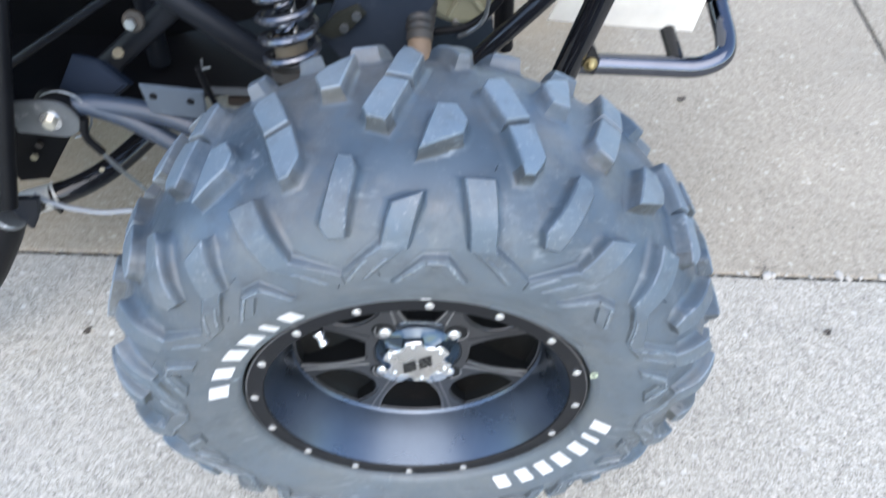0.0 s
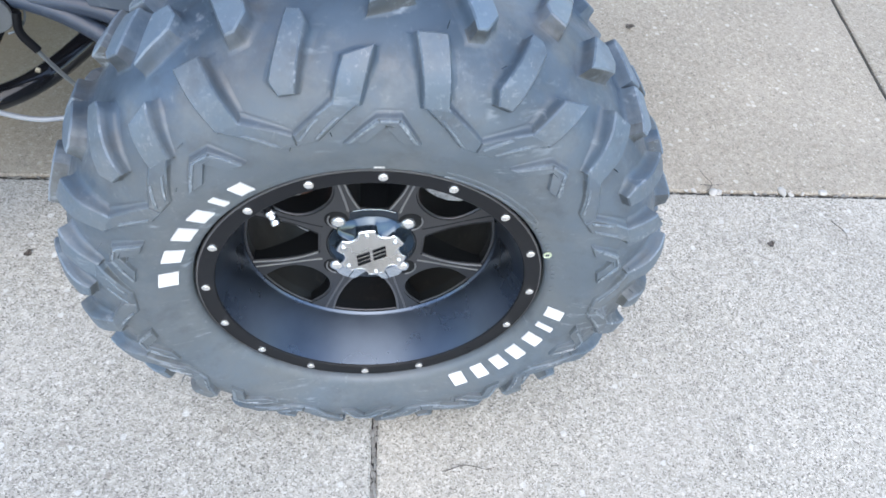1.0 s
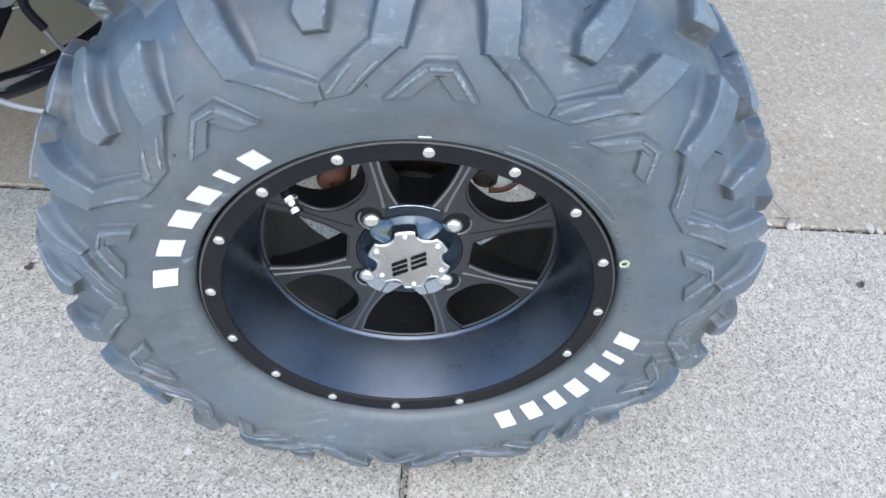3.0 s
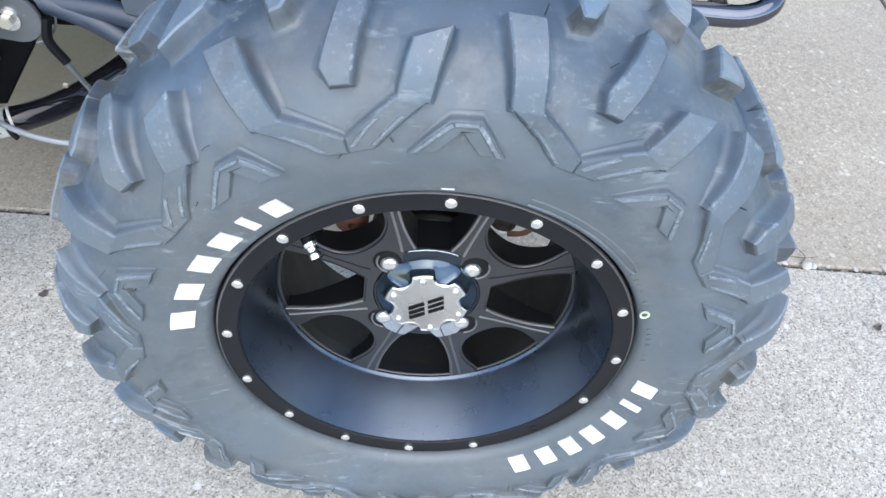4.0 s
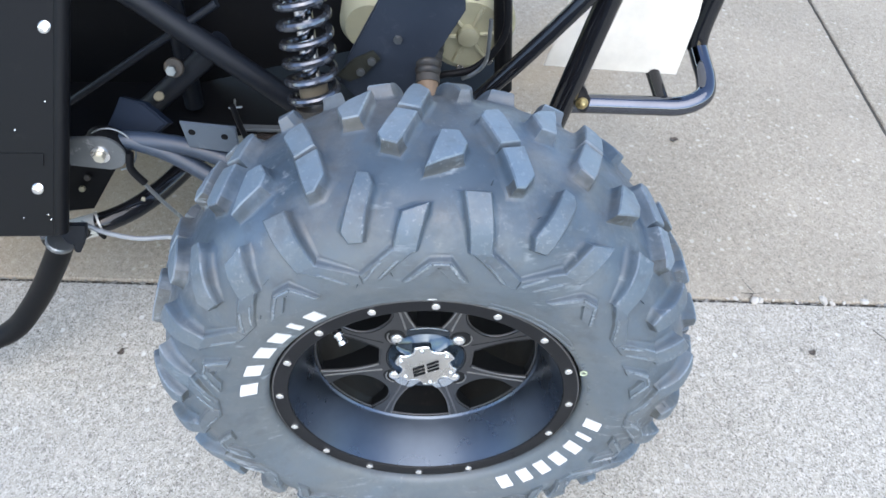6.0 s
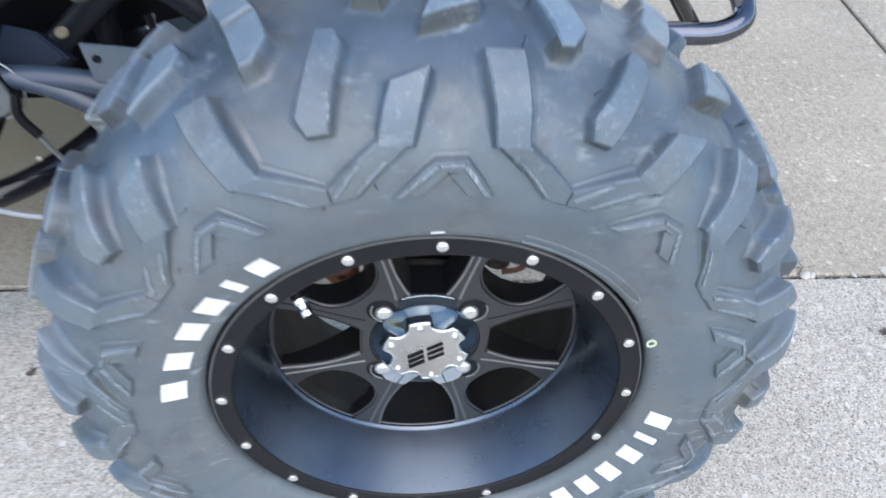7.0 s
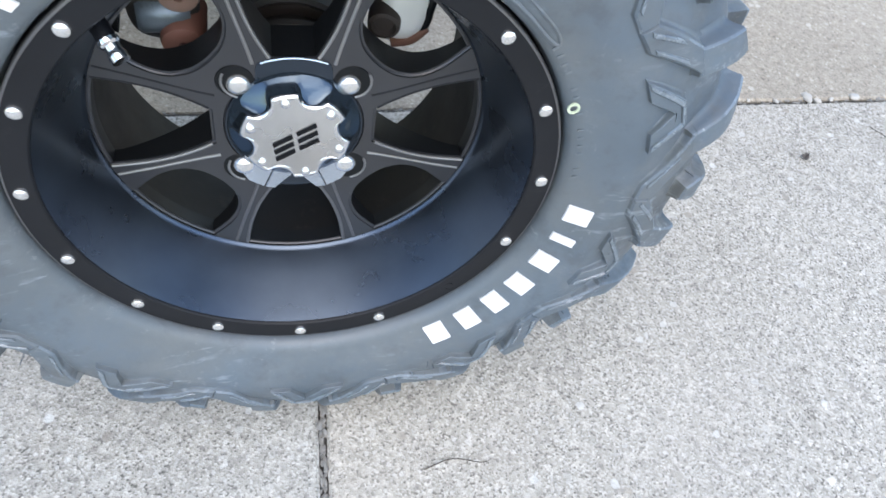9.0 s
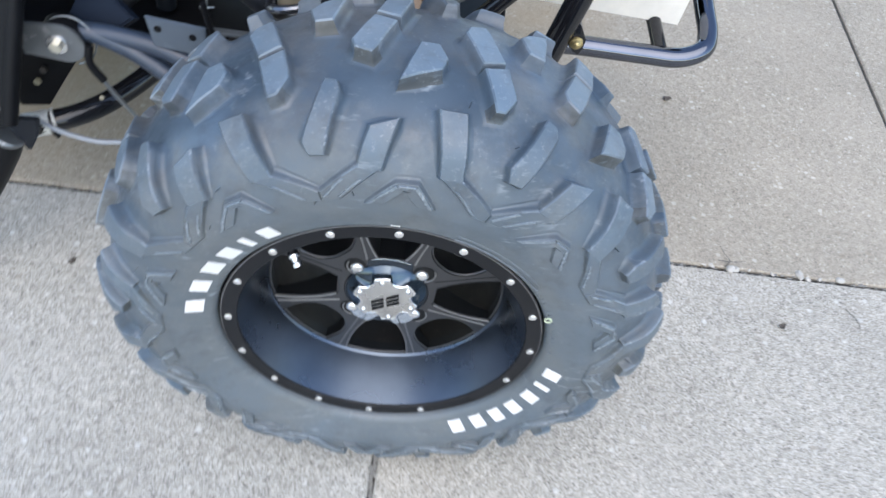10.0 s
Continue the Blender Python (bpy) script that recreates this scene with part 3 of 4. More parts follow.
edges = ring_of([(0.1480 * math.sin(radians(3 * k)), 0, 0.1480 * math.cos(radians(3 * k))) for k in range(120)])
edges += ring_of([(0.0500 * math.sin(radians(5 * k)), 0, 0.0500 * math.cos(radians(5 * k))) for k in range(72)])
for k in range(8):
    edges += ring_of(window_outline(45 * k, ROUND if k % 2 else WIDE))
bmesh.ops.triangle_fill(bm, use_beauty=True, use_dissolve=False, edges=edges)
made = bmesh.ops.extrude_face_region(bm, geom=bm.faces[:])
bmesh.ops.translate(bm, verts=[v for v in made["geom"] if isinstance(v, bmesh.types.BMVert)], vec=(0, 0.042, 0))
bmesh.ops.recalc_face_normals(bm, faces=bm.faces)
rims = [e for e in bm.edges if max(v.co.y for v in e.verts) < 0.001 and len(e.link_faces) == 2 and e.calc_face_angle(0) > 0.7]
bmesh.ops.bevel(bm, geom=rims, offset=0.0026, segments=3, affect="EDGES")
for v in bm.verts:
    r = math.hypot(v.co.x, v.co.z)
    if v.co.y > 0.04:
        v.co.y = 0.040 - 0.024 * min(1.0, max(0.0, (r - 0.066) / 0.070))
    v.co.y += dish(r)
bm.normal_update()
# window walls and backs get the darker black, painting in their shade
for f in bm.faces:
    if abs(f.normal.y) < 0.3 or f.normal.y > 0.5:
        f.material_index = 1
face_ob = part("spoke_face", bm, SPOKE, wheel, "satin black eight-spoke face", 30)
face_ob.data.materials.append(RECESS_BLACK)

for k in range(8):
    base, side = 90 * ((k + 1) // 2), (-1 if k % 2 else 1)
    for marks in (((17.0, 0.1440), (18.7, 0.118), (19.2, 0.095), (17.9, 0.076), (15.6, 0.0640)), ((20.8, 0.1440), (22.0, 0.118), (23.2, 0.095), (25.0, 0.075), (27.0, 0.0635))):
        pts = []
        for t, r in marks:
            a = radians(base + side * t)
            pts.append((r * math.sin(a), dish(r) + 0.0004, r * math.cos(a)))
        # rib tone differs by position, painting which lines catch the sky
        part("spoke_rib", tube(pts, 0.0010 if k in (1, 6) else 0.0015, 8, 4), RING if k in (1, 6) else LIP if k in (3, 4) else EDGE, wheel, "fine raised machined line")

# nuts
for k in range(4):
    a = radians(45 + 90 * k)
    at = pose(0.0558 * math.sin(a), 0.0768, 0.0558 * math.cos(a))
    bm = lathe([(-0.006, 0.0088), (-0.0115, 0.0088), (-0.0145, 0.0081), (-0.0163, 0.0061), (-0.0171, 0.0032), (-0.0173, 0.0)], 28)
    part("lug_nut", moved(bm, at), STEEL, wheel, "chrome wheel nut", 50)
    # a flat dark disc stands for the shaded recess
    pocket = lathe([(0.0, 0.0138), (-0.0006, 0.0133), (-0.0006, 0.0)], 32)
    part("nut_pocket", moved(pocket, at @ pose(0.003 * math.sin(a), -0.0120, 0.003 * math.cos(a))), RECESS_BLACK, wheel, "flat dark disc that paints the recess round the nut")
    lip = [(0.0140 * math.sin(radians(q)) + 0.003 * math.sin(a), -0.0124, 0.0140 * math.cos(radians(q)) + 0.003 * math.cos(a)) for q in range(60, 171, 10)]
    part("pocket_lip", moved(tube([(x if math.sin(a) > 0 else -x, y, z) for x, y, z in lip], 0.0011, 8, 2), at), EDGE, wheel, "bright edge of the nut recess")

# chrome cap: a short drum on a four-lobed skirt, with a scalloped plate on it
LOBES = [2.5 * k for k in range(144)]


def cap_ring(bm, y, r, cut):
    """A ring round the cap whose six hollows cut into it."""
    ring = []
    for t in LOBES:
        d = abs((t + 12) % 60 - 30) / 15.5
        w = math.sqrt(max(0.0, 1 - d * d)) if d < 1 else 0.0
        q = r - 0.0084 * cut * w
        ring.append(bm.verts.new((q * math.sin(radians(t)), y, q * math.cos(radians(t)))))
    return ring


def cap_shell(lines):
    bm = bmesh.new()
    rings = [cap_ring(bm, *line) for line in lines]
    for p, q in zip(rings, rings[1:]):
        for k in range(144):
            bm.faces.new((p[k], p[(k + 1) % 144], q[(k + 1) % 144], q[k]))
    return bm, rings


bm, rings = cap_shell([(0.0690, 0.0512, 0), (0.0660, 0.0508, 0), (0.0640, 0.0497, 0), (0.0620, 0.0480, 0.04), (0.0600, 0.0462, 0.16), (0.0580, 0.0446, 0.36), (0.0560, 0.0433, 0.62), (0.0540, 0.0423, 0.86), (0.0525, 0.0416, 0.97), (0.0515, 0.0411, 1.0)])
part("hub_cap", bm, SMOKE, wheel, "smoky chrome hub cap with six scooped hollows", 60)
skirt = bmesh.new()
rows = []
for k in range(144):
    t = 2.5 * k
    off = abs((t + 45) % 90 - 45)
    a = radians(t)
    fall = min(1.0, max(0.0, (off - 23) / 12)) if abs((t + 90) % 180 - 90) < 45 else 1.0
    reach = 0.0614 - 0.0128 * fall * fall * (3 - 2 * fall)
    line = [(0.0690, 0.0454), (0.0676, 0.0474), (0.0655, 0.0490), (0.0640, 0.0503), (0.0636, max(0.0510, reach - 0.001)), (0.0640, reach + 0.0012), (0.0652, reach + 0.0018)]
    rows.append([skirt.verts.new((r * math.sin(a), y, r * math.cos(a))) for y, r in line])
for k in range(144):
    p, q = rows[k], rows[(k + 1) % 144]
    for i in range(6):
        skirt.faces.new((p[i], q[i], q[i + 1], p[i + 1]))
part("cap_skirt", skirt, SKIRT, wheel, "dark bluish chrome skirt of the hub cap", 40)
part("skirt_edge", tube([(0.0626 * math.sin(radians(t)), 0.0636, 0.0626 * math.cos(radians(t))) for t in range(-22, 23, 4)], 0.0009, 8, 2), PALE, wheel, "pale chrome edge of the skirt")
for side in (-1, 1):
    for tab in (((0.044, 1), (0.050, 4), (0.056, 9), (0.0665, 14.5), (0.0675, 21), (0.044, 21)), ((0.044, 22.2), (0.0675, 22.0), (0.0665, 33), (0.0630, 40), (0.044, 40))):
        outline = [(q * math.sin(radians(180 + side * w)), q * math.cos(radians(180 + side * w))) for q, w in tab]
        part("cap_tab", moved(prism(outline[::side], -0.0022, 0.0006), pose(0, 0.0645, 0)), PALE, wheel, "pale chrome tab of the hub cap", 40)
bm, rings = cap_shell([(0.0517, 0.0412, 1.0), (0.0506, 0.0409, 1.0), (0.0497, 0.0399, 1.0), (0.0491, 0.0384, 1.0), (0.0492, 0.0374, 1.0), (0.0497, 0.0368, 1.0)])
part("cap_rim", bm, CHROME, wheel, "bright rounded rim of the cap plate", 60)
bm, rings = cap_shell([(0.0496, 0.0370, 1.0), (0.0494, 0.0270, 0.5), (0.0492, 0.0130, 0.0)])
bm.faces.new(rings[-1])
part("cap_face", bm, BRUSHED, wheel, "scalloped steel plate on the hub cap", 50)
for k in range(6):
    a = radians(60 * k - 12)
    bm = lathe([(0.0, 0.0036), (-0.0012, 0.0034), (-0.0024, 0.0020), (-0.0028, 0.0)], 14)
    part("cap_stud", moved(bm, pose(0.0342 * math.sin(a), 0.0495, 0.0342 * math.cos(a))), CHROME, wheel, "small chrome stud")
# emblem: two slanted black shapes, each of three bars
for off in (-0.0115, 0.0115):
    for up in (-0.0072, 0.0, 0.0072):
        slant = [(-0.0100, -0.0020), (0.0088, -0.0020), (0.0100, 0.0020), (-0.0088, 0.0020)]
        part("emblem_bar", moved(prism(slant, -0.0006, 0.0), pose(0, 0.0490, -0.003, 0, -32, 0) @ Matrix.Diagonal((0.9, 1, 0.9, 1)) @ pose(off + up * 0.45, 0, up)), PLASTIC, wheel, "slanted black emblem bar")

# valve
a = radians(-43.5)
d = Vector((math.sin(a), 0, math.cos(a)))
part("valve_stem", tube([d * 0.170 + Vector((0, 0.022, 0)), d * 0.162 + Vector((0, 0.016, 0)), d * 0.154 + Vector((0, 0.0085, 0))], 0.0060, 14, 3), PLASTIC, wheel, "black rubber valve stem")
part("valve_cap", tube([d * 0.156 + Vector((0, 0.0105, 0)), d * 0.1510 + Vector((0, 0.0060, 0)), d * 0.1455 + Vector((0, 0.001, 0))], lambda t: (0.0066 if t < 0.3 else 0.0050 if t < 0.62 else 0.0060) - 0.0004 * t, 14, 5), CHROME, wheel, "chrome valve cap")

# hub and brake behind the spokes
part("hub", lathe([(0.100, 0.0), (0.100, 0.058), (0.105, 0.062), (0.115, 0.060), (0.125, 0.044), (0.20, 0.036), (0.24, 0.030), (0.24, 0.0)], 48), IRON, wheel, "dirty cast wheel hub")
part("brake_disc", lathe([(0.150, 0.030), (0.149, 0.050), (0.152, 0.0515), (0.160, 0.0515), (0.160, 0.030)], 64, True), RUST, wheel, "rusty brake disc")
part("disc_guard", lathe([(0.146, 0.0525), (0.144, 0.0555), (0.147, 0.0585), (0.162, 0.0585), (0.162, 0.0525)], 64, True), IRON, wheel, "grey guard round the brake disc")
part("knuckle_plate", moved(prism([(-0.052, 0.020), (0.052, 0.020), (0.048, 0.100), (0.030, 0.135), (-0.030, 0.135), (-0.048, 0.100)], 0.006, 0.001), pose(0, 0.182, 0)), BLUEIRON, wheel, "dull grey plate of the knuckle")
part("knuckle_web", moved(prism([(-0.034, 0.058), (0.034, 0.058), (0.030, 0.078), (0.012, 0.092), (0.004, 0.084), (-0.006, 0.084), (-0.014, 0.092), (-0.030, 0.080)], 0.010, 0.002), pose(0, 0.160, 0)), RUST, wheel, "dark brown cast web")
for x in (-0.006, 0.018):
    part("knuckle_link", rod((x, 0.152, 0.062), (x + 0.002, 0.170, 0.110), 0.0045), BLUEIRON, wheel, "dull metal link")
body = bmesh.new()
bmesh.ops.create_uvsphere(body, u_segments=28, v_segments=16, radius=1)
for v in body.verts:
    c = v.co
    c.x, c.y, c.z = (math.copysign(abs(q) ** 0.6, q) for q in c)
    v.co = Vector((c.x * 0.027, c.y * 0.022, c.z * 0.036)) * (1 + 0.08 * noise.noise(c * 1.6))
part("brake_caliper", moved(body, pose(-0.094, 0.150, 0.062, 0, -8, 0)), IRON, wheel, "dirty cast brake caliper", 60)
part("caliper_boss", moved(lathe([(-0.012, 0.0), (-0.012, 0.013), (-0.008, 0.0165), (0.020, 0.0172), (0.026, 0.014), (0.026, 0.0)], 32), pose(-0.100, 0.138, 0.050, 0, 0, -82)), BLUEIRON, wheel, "blue-grey cylinder of the caliper", 40)
part("caliper_plate", moved(prism([(-0.012, -0.040), (0.006, -0.044), (0.010, 0.040), (-0.008, 0.046)], 0.006, 0.0015), pose(-0.128, 0.150, 0.064, 0, 10, 0)), PLASTIC, wheel, "black caliper side plate")
part("caliper_piston", moved(lathe([(-0.006, 0.0035), (-0.010, 0.004), (-0.010, 0.011), (-0.008, 0.0155), (-0.004, 0.017), (0.03, 0.017)], 32), pose(-0.079, 0.128, 0.034, 12, 0, 0)), COPPER, wheel, "red-brown piston cup")
part("caliper_piston", moved(lathe([(-0.006, 0.003), (-0.009, 0.0035), (-0.010, 0.009), (-0.008, 0.014), (-0.004, 0.0155), (0.03, 0.0155)], 32), pose(-0.079, 0.130, 0.072, 12, 0, 0)), TAN, wheel, "tan-brown piston cup")
part("caliper_bridge", tube([(-0.115, 0.135, 0.094), (-0.095, 0.128, 0.100), (-0.075, 0.128, 0.098), (-0.060, 0.135, 0.080)], 0.007), PLASTIC, wheel, "black caliper bridge")
body = bmesh.new()
bmesh.ops.create_uvsphere(body, u_segments=24, v_segments=14, radius=1)
for v in body.verts:
    c = v.co
    c.x, c.y, c.z = (math.copysign(abs(q) ** 0.7, q) for q in c)
    v.co = Vector((c.x * 0.022, c.y * 0.021, c.z * 0.030)) * (1 + 0.10 * noise.noise(c * 1.7))
part("knuckle", moved(body, pose(0.088, 0.142, 0.060, 0, 12, 0)), PALEALU, wheel, "pale bare aluminium steering knuckle", 60)
part("ball_joint", moved(lathe([(0.0, 0.0), (0.0, 0.0075), (-0.004, 0.0095), (-0.003, 0.0125), (0.004, 0.013), (0.03, 0.012)], 32), pose(0.0705, 0.120, 0.054, 10, 0, -10)), RUST, wheel, "dark brown ball joint")
part("knuckle_arm", tube([(0.112, 0.130, 0.085), (0.106, 0.126, 0.066), (0.104, 0.128, 0.050), (0.098, 0.130, 0.040)], 0.0045), PLASTIC, wheel, "black brake line clip")
part("knuckle_bolt", tube([(0.106, 0.128, 0.046), (0.094, 0.126, 0.036), (0.078, 0.126, 0.033)], 0.0040), RUSTY, wheel, "rusty lower edge")


# ---- rest of the vehicle ----
def on(name, bm, mat, label=""):
    return part(name, bm, mat, vehicle, label)


PLATE = Matrix(((1, 0, 0.19, -0.524), (0, 0.915, 0.39, 0.256), (0, -0.40, 0.90, 0.37), (0, 0, 0, 1)))
panel = on("side_panel", moved(prism([(0.0, 0.006), (0.0, 0.60), (-0.40, 0.60), (-0.40, -0.004), (-0.006, 0.0)], 0.012, 0.004), PLATE), PLASTIC, "black plastic side panel")
part("panel_edge", moved(tube([(-0.002, 0.008, 0.004), (-0.002, 0.008, 0.30), (-0.002, 0.008, 0.60)], 0.011), PLATE), PLASTIC, panel, "rolled edge of the panel")
part("panel_crease", moved(box((0.36, 0.006, 0.022), 0.002), PLATE @ pose(-0.20, 0.0015, 0.118)), PLASTIC, panel, "raised crease")
for x, z in ((-0.030, 0.075), (-0.020, 0.298)):
    bm = lathe([(0.0, 0.0085), (-0.002, 0.0085), (-0.004, 0.006), (-0.0045, 0.0)], 18)
    part("panel_bolt", moved(bm, PLATE @ pose(x, 0, z)), STEEL, panel, "bright domed bolt")
for x, z in ((-0.02, 0.20), (-0.016, 0.035), (-0.012, 0.028), (-0.05, 0.03), (-0.06, 0.16)):
    bm = lathe([(0.0, 0.0014), (-0.0008, 0.0011), (-0.0010, 0.0)], 8)
    part("paint_chip", moved(bm, PLATE @ pose(x, 0, z)), STEEL, panel, "pale scratch")
on("panel_strut", moved(prism([(-0.60, 0.42), (-0.515, 0.42), (-0.469, 0.396), (-0.474, 0.386), (-0.500, 0.3495), (-0.536, 0.298), (-0.58, 0.292)], 0.012, 0.003), pose(0, 0.385, 0)), PLASTIC, "black strut under the panel")
for x, z, mat, label in ((-0.5206, 0.3765, IRON, "dull bolt head"), (-0.5359, 0.3534, DULL, "small cream plated bolt")):
    on("strut_bolt", moved(hexagon(0.0052, 0.006), pose(x, 0.382, z - 0.005, -20, 8, 0)), mat, label)
on("panel_gusset", moved(prism([(-0.560, 0.350), (-0.506, 0.350), (-0.5124, 0.327), (-0.5233, 0.3058), (-0.536, 0.286), (-0.5415, 0.286), (-0.546, 0.298)], 0.008, 0.0025), pose(0, 0.30, 0)), FRAME, "dark pointed bracket below the panel")

foot_bar = on("foot_bar", tube([(-0.557, 0.302, 0.313), (-0.579, 0.30, 0.270), (-0.65, 0.295, 0.165), (-0.72, 0.28, 0.10), (-0.85, 0.25, 0.08)], 0.019), PLASTIC, "black tubular step bar")
part("bar_clamp", moved(lathe([(0.0, 0.0), (0.0, 0.0195), (0.002, 0.0210), (0.008, 0.0210), (0.010, 0.0195), (0.010, 0.0)], 32), pose(-0.5565, 0.302, 0.3145, -90, 0, 0) @ pose(0, 0, 0, 0, 0, 28)), ZINC, foot_bar, "dull clamp ring")
frame_tube = on("frame_tube", tube([(-0.60, 0.335, 0.289), (-0.535, 0.345, 0.298), (-0.47, 0.385, 0.301), (-0.42, 0.46, 0.302), (-0.36, 0.58, 0.31)], 0.017), GLOSS, "bent gloss black frame tube")
part("bar_clamp", rod((-0.558, 0.3405, 0.2945), (-0.520, 0.3515, 0.2990), 0.0183, 24), PALEALU, frame_tube, "bright clamp sleeve")
part("cable_tie", rod((-0.518, 0.3525, 0.2993), (-0.515, 0.354, 0.2995), 0.0190, 24), PALEALU, frame_tube, "white cable tie")
part("tie_end", tube([(-0.5150, 0.336, 0.307), (-0.511, 0.332, 0.298), (-0.505, 0.331, 0.289)], 0.0035, 8), PLASTIC, frame_tube, "cut black tie end")
on("brake_hose", tube([(-0.530, 0.327, 0.327), (-0.50, 0.33, 0.302), (-0.455, 0.335, 0.283), (-0.40, 0.335, 0.286), (-0.34, 0.30, 0.30)], 0.0038), PALECABLE, "thin grey brake hose")
on("sensor_wire", tube([(-0.425, 0.345, 0.452), (-0.428, 0.338, 0.428), (-0.414, 0.335, 0.402)], 0.0055), PLASTIC, "black sleeve of the sensor wire")
part("wire_nut", rod((-0.426, 0.332, 0.374), (-0.421, 0.332, 0.372), 0.0032, 6), DULL, vehicle, "small bright nut")
on("sensor_wire", tube([(-0.417, 0.335, 0.406), (-0.400, 0.334, 0.372), (-0.375, 0.33, 0.335), (-0.34, 0.31, 0.30)], 0.0030), ZINC, "thin silver sensor wire")

# lower arm with its pivot
arm = on("suspension_arm", tube([(-0.455, 0.365, 0.458), (-0.40, 0.363, 0.459), (-0.32, 0.355, 0.446), (-0.22, 0.33, 0.405), (-0.12, 0.27, 0.36)], 0.0135), ARMPAINT, "dusty dark grey suspension arm")
part("arm_tube", tube([(-0.43, 0.362, 0.462), (-0.37, 0.355, 0.440), (-0.28, 0.33, 0.390), (-0.14, 0.27, 0.33)], 0.0125), ARMPAINT, arm)
part("mount_plate", moved(prism([(-0.05, -0.015), (0.02, -0.03), (0.06, 0.0), (0.02, 0.035), (-0.02, 0.045)], 0.03, 0.003), pose(-0.434, 0.405, 0.458, -35, 0, 0) @ Matrix.Diagonal((0.85, 1, 0.85, 1))), NAVY, arm, "dark folded mounting plate")
part("pivot_bush", moved(lathe([(0.004, 0.0), (0.004, 0.031), (0.026, 0.032), (0.030, 0.026), (0.030, 0.0)], 36), pose(-0.462, 0.345, 0.449)), PLASTIC, arm, "black rubber pivot bush")
ear = [(0.030 * math.sin(radians(t)), 0.030 * math.cos(radians(t))) for t in range(0, 181, 15)] + [(-0.055, -0.022), (-0.055, 0.028)]
part("pivot_ear", moved(prism(ear, 0.006, 0.001), pose(-0.462, 0.345, 0.449)), ZINC, arm, "rounded steel pivot ear")
part("bush_rim", moved(tube([(0.0335 * math.sin(radians(t)), 0, 0.0335 * math.cos(radians(t))) for t in range(-40, 171, 15)], 0.0015, 8, 2), pose(-0.452, 0.352, 0.452, -12, 0, 0)), ZINC, arm, "bare steel rim round the bush")
part("pivot_washer", moved(lathe([(0.0, 0.0), (-0.003, 0.0), (-0.003, 0.0135), (0.0, 0.0145)], 28), pose(-0.467, 0.345, 0.449)), STEEL, arm, "bright washer")
part("pivot_bolt", moved(hexagon(0.0082, 0.009), pose(-0.467, 0.3425, 0.449, 0, 15, 0)), CREAM, arm, "bright hexagon bolt")
plate = on("arm_bracket", moved(prism([(0, 0), (0.076, -0.010), (0.074, -0.058), (0.04, -0.051), (0.004, -0.045)], 0.006, 0.0015), pose(-0.342, 0.345, 0.507)), BRACKET, "flat grey bracket with holes")
for x, z in ((0.014, -0.017), (0.058, -0.025)):
    part("bracket_hole", rod((-0.342 + x, 0.3445, 0.507 + z), (-0.342 + x, 0.348, 0.507 + z), 0.005), PLASTIC, plate, "dark bolt hole")
part("edge_strip", moved(box((0.135, 0.012, 0.006), 0.0015), pose(-0.205, 0.385, 0.464, 0, 2, 0)), ZINC, plate, "dull zinc flat bar")
part("edge_strip", moved(box((0.110, 0.010, 0.014), 0.002), pose(-0.195, 0.388, 0.446, 0, 2, 0)), RUST, plate, "tan rusty flat bar")
part("clip_pin", rod((-0.268, 0.378, 0.522), (-0.272, 0.378, 0.496), 0.0016, 8), ZINC, plate, "small pale cable pin")
part("clip_pin", rod((-0.279, 0.378, 0.507), (-0.260, 0.378, 0.509), 0.0016, 8), ZINC, plate, "small pale cable pin")
part("bracket_clip", tube([(-0.262, 0.34, 0.540), (-0.257, 0.338, 0.51), (-0.250, 0.337, 0.48)], 0.004), PLASTIC, plate, "black cable clip")

# coil-over damper
top, foot_at = Vector((-0.175, 0.47, 0.72)), Vector((-0.160, 0.405, 0.470))
ax = (foot_at - top).normalized()
sx = ax.cross(Vector((0, 1, 0))).normalized()
sy = ax.cross(sx)
damper = on("shock_absorber", tube([top, foot_at - ax * 0.045, foot_at], 0.0135, 20, 2), CHROME, "coil-over shock absorber with black spring")
turns, coil = 9, []
for k in range(turns * 20 + 1):
    ang = 2 * math.pi * k / 20
    p = top + (foot_at - top) * (0.93 * k / (turns * 20))
    coil.append(p + 0.034 * (sx * math.cos(ang) + sy * math.sin(ang)))
part("coil_spring", tube(coil, 0.0062, 10, straight=True), SPRING, damper, "gloss black coil spring")
part("bump_stop", rod(foot_at - ax * 0.058, foot_at - ax * 0.034, 0.021, 24), OCHRE, damper, "dull tan collar")
part("spring_seat", rod(foot_at - ax * 0.020, foot_at - ax * 0.006, 0.030, 24), IRON, damper, "rusty spring seat")
part("lower_eye", moved(lathe([(-0.02, 0.0), (-0.02, 0.017), (0.02, 0.017), (0.02, 0.0)], 24), Matrix.Translation(foot_at + ax * 0.014)), PLASTIC, damper)

# inner frame, dark behind the arms
on("inner_panel", moved(prism([(-0.75, 0.0), (-0.30, 0.02), (0.02, 0.10), (0.10, 0.12), (0.10, 0.55), (-0.75, 0.55)], 0.02, 0.003), pose(-0.10, 0.66, 0.33)), PLASTIC, "black inner body panel")
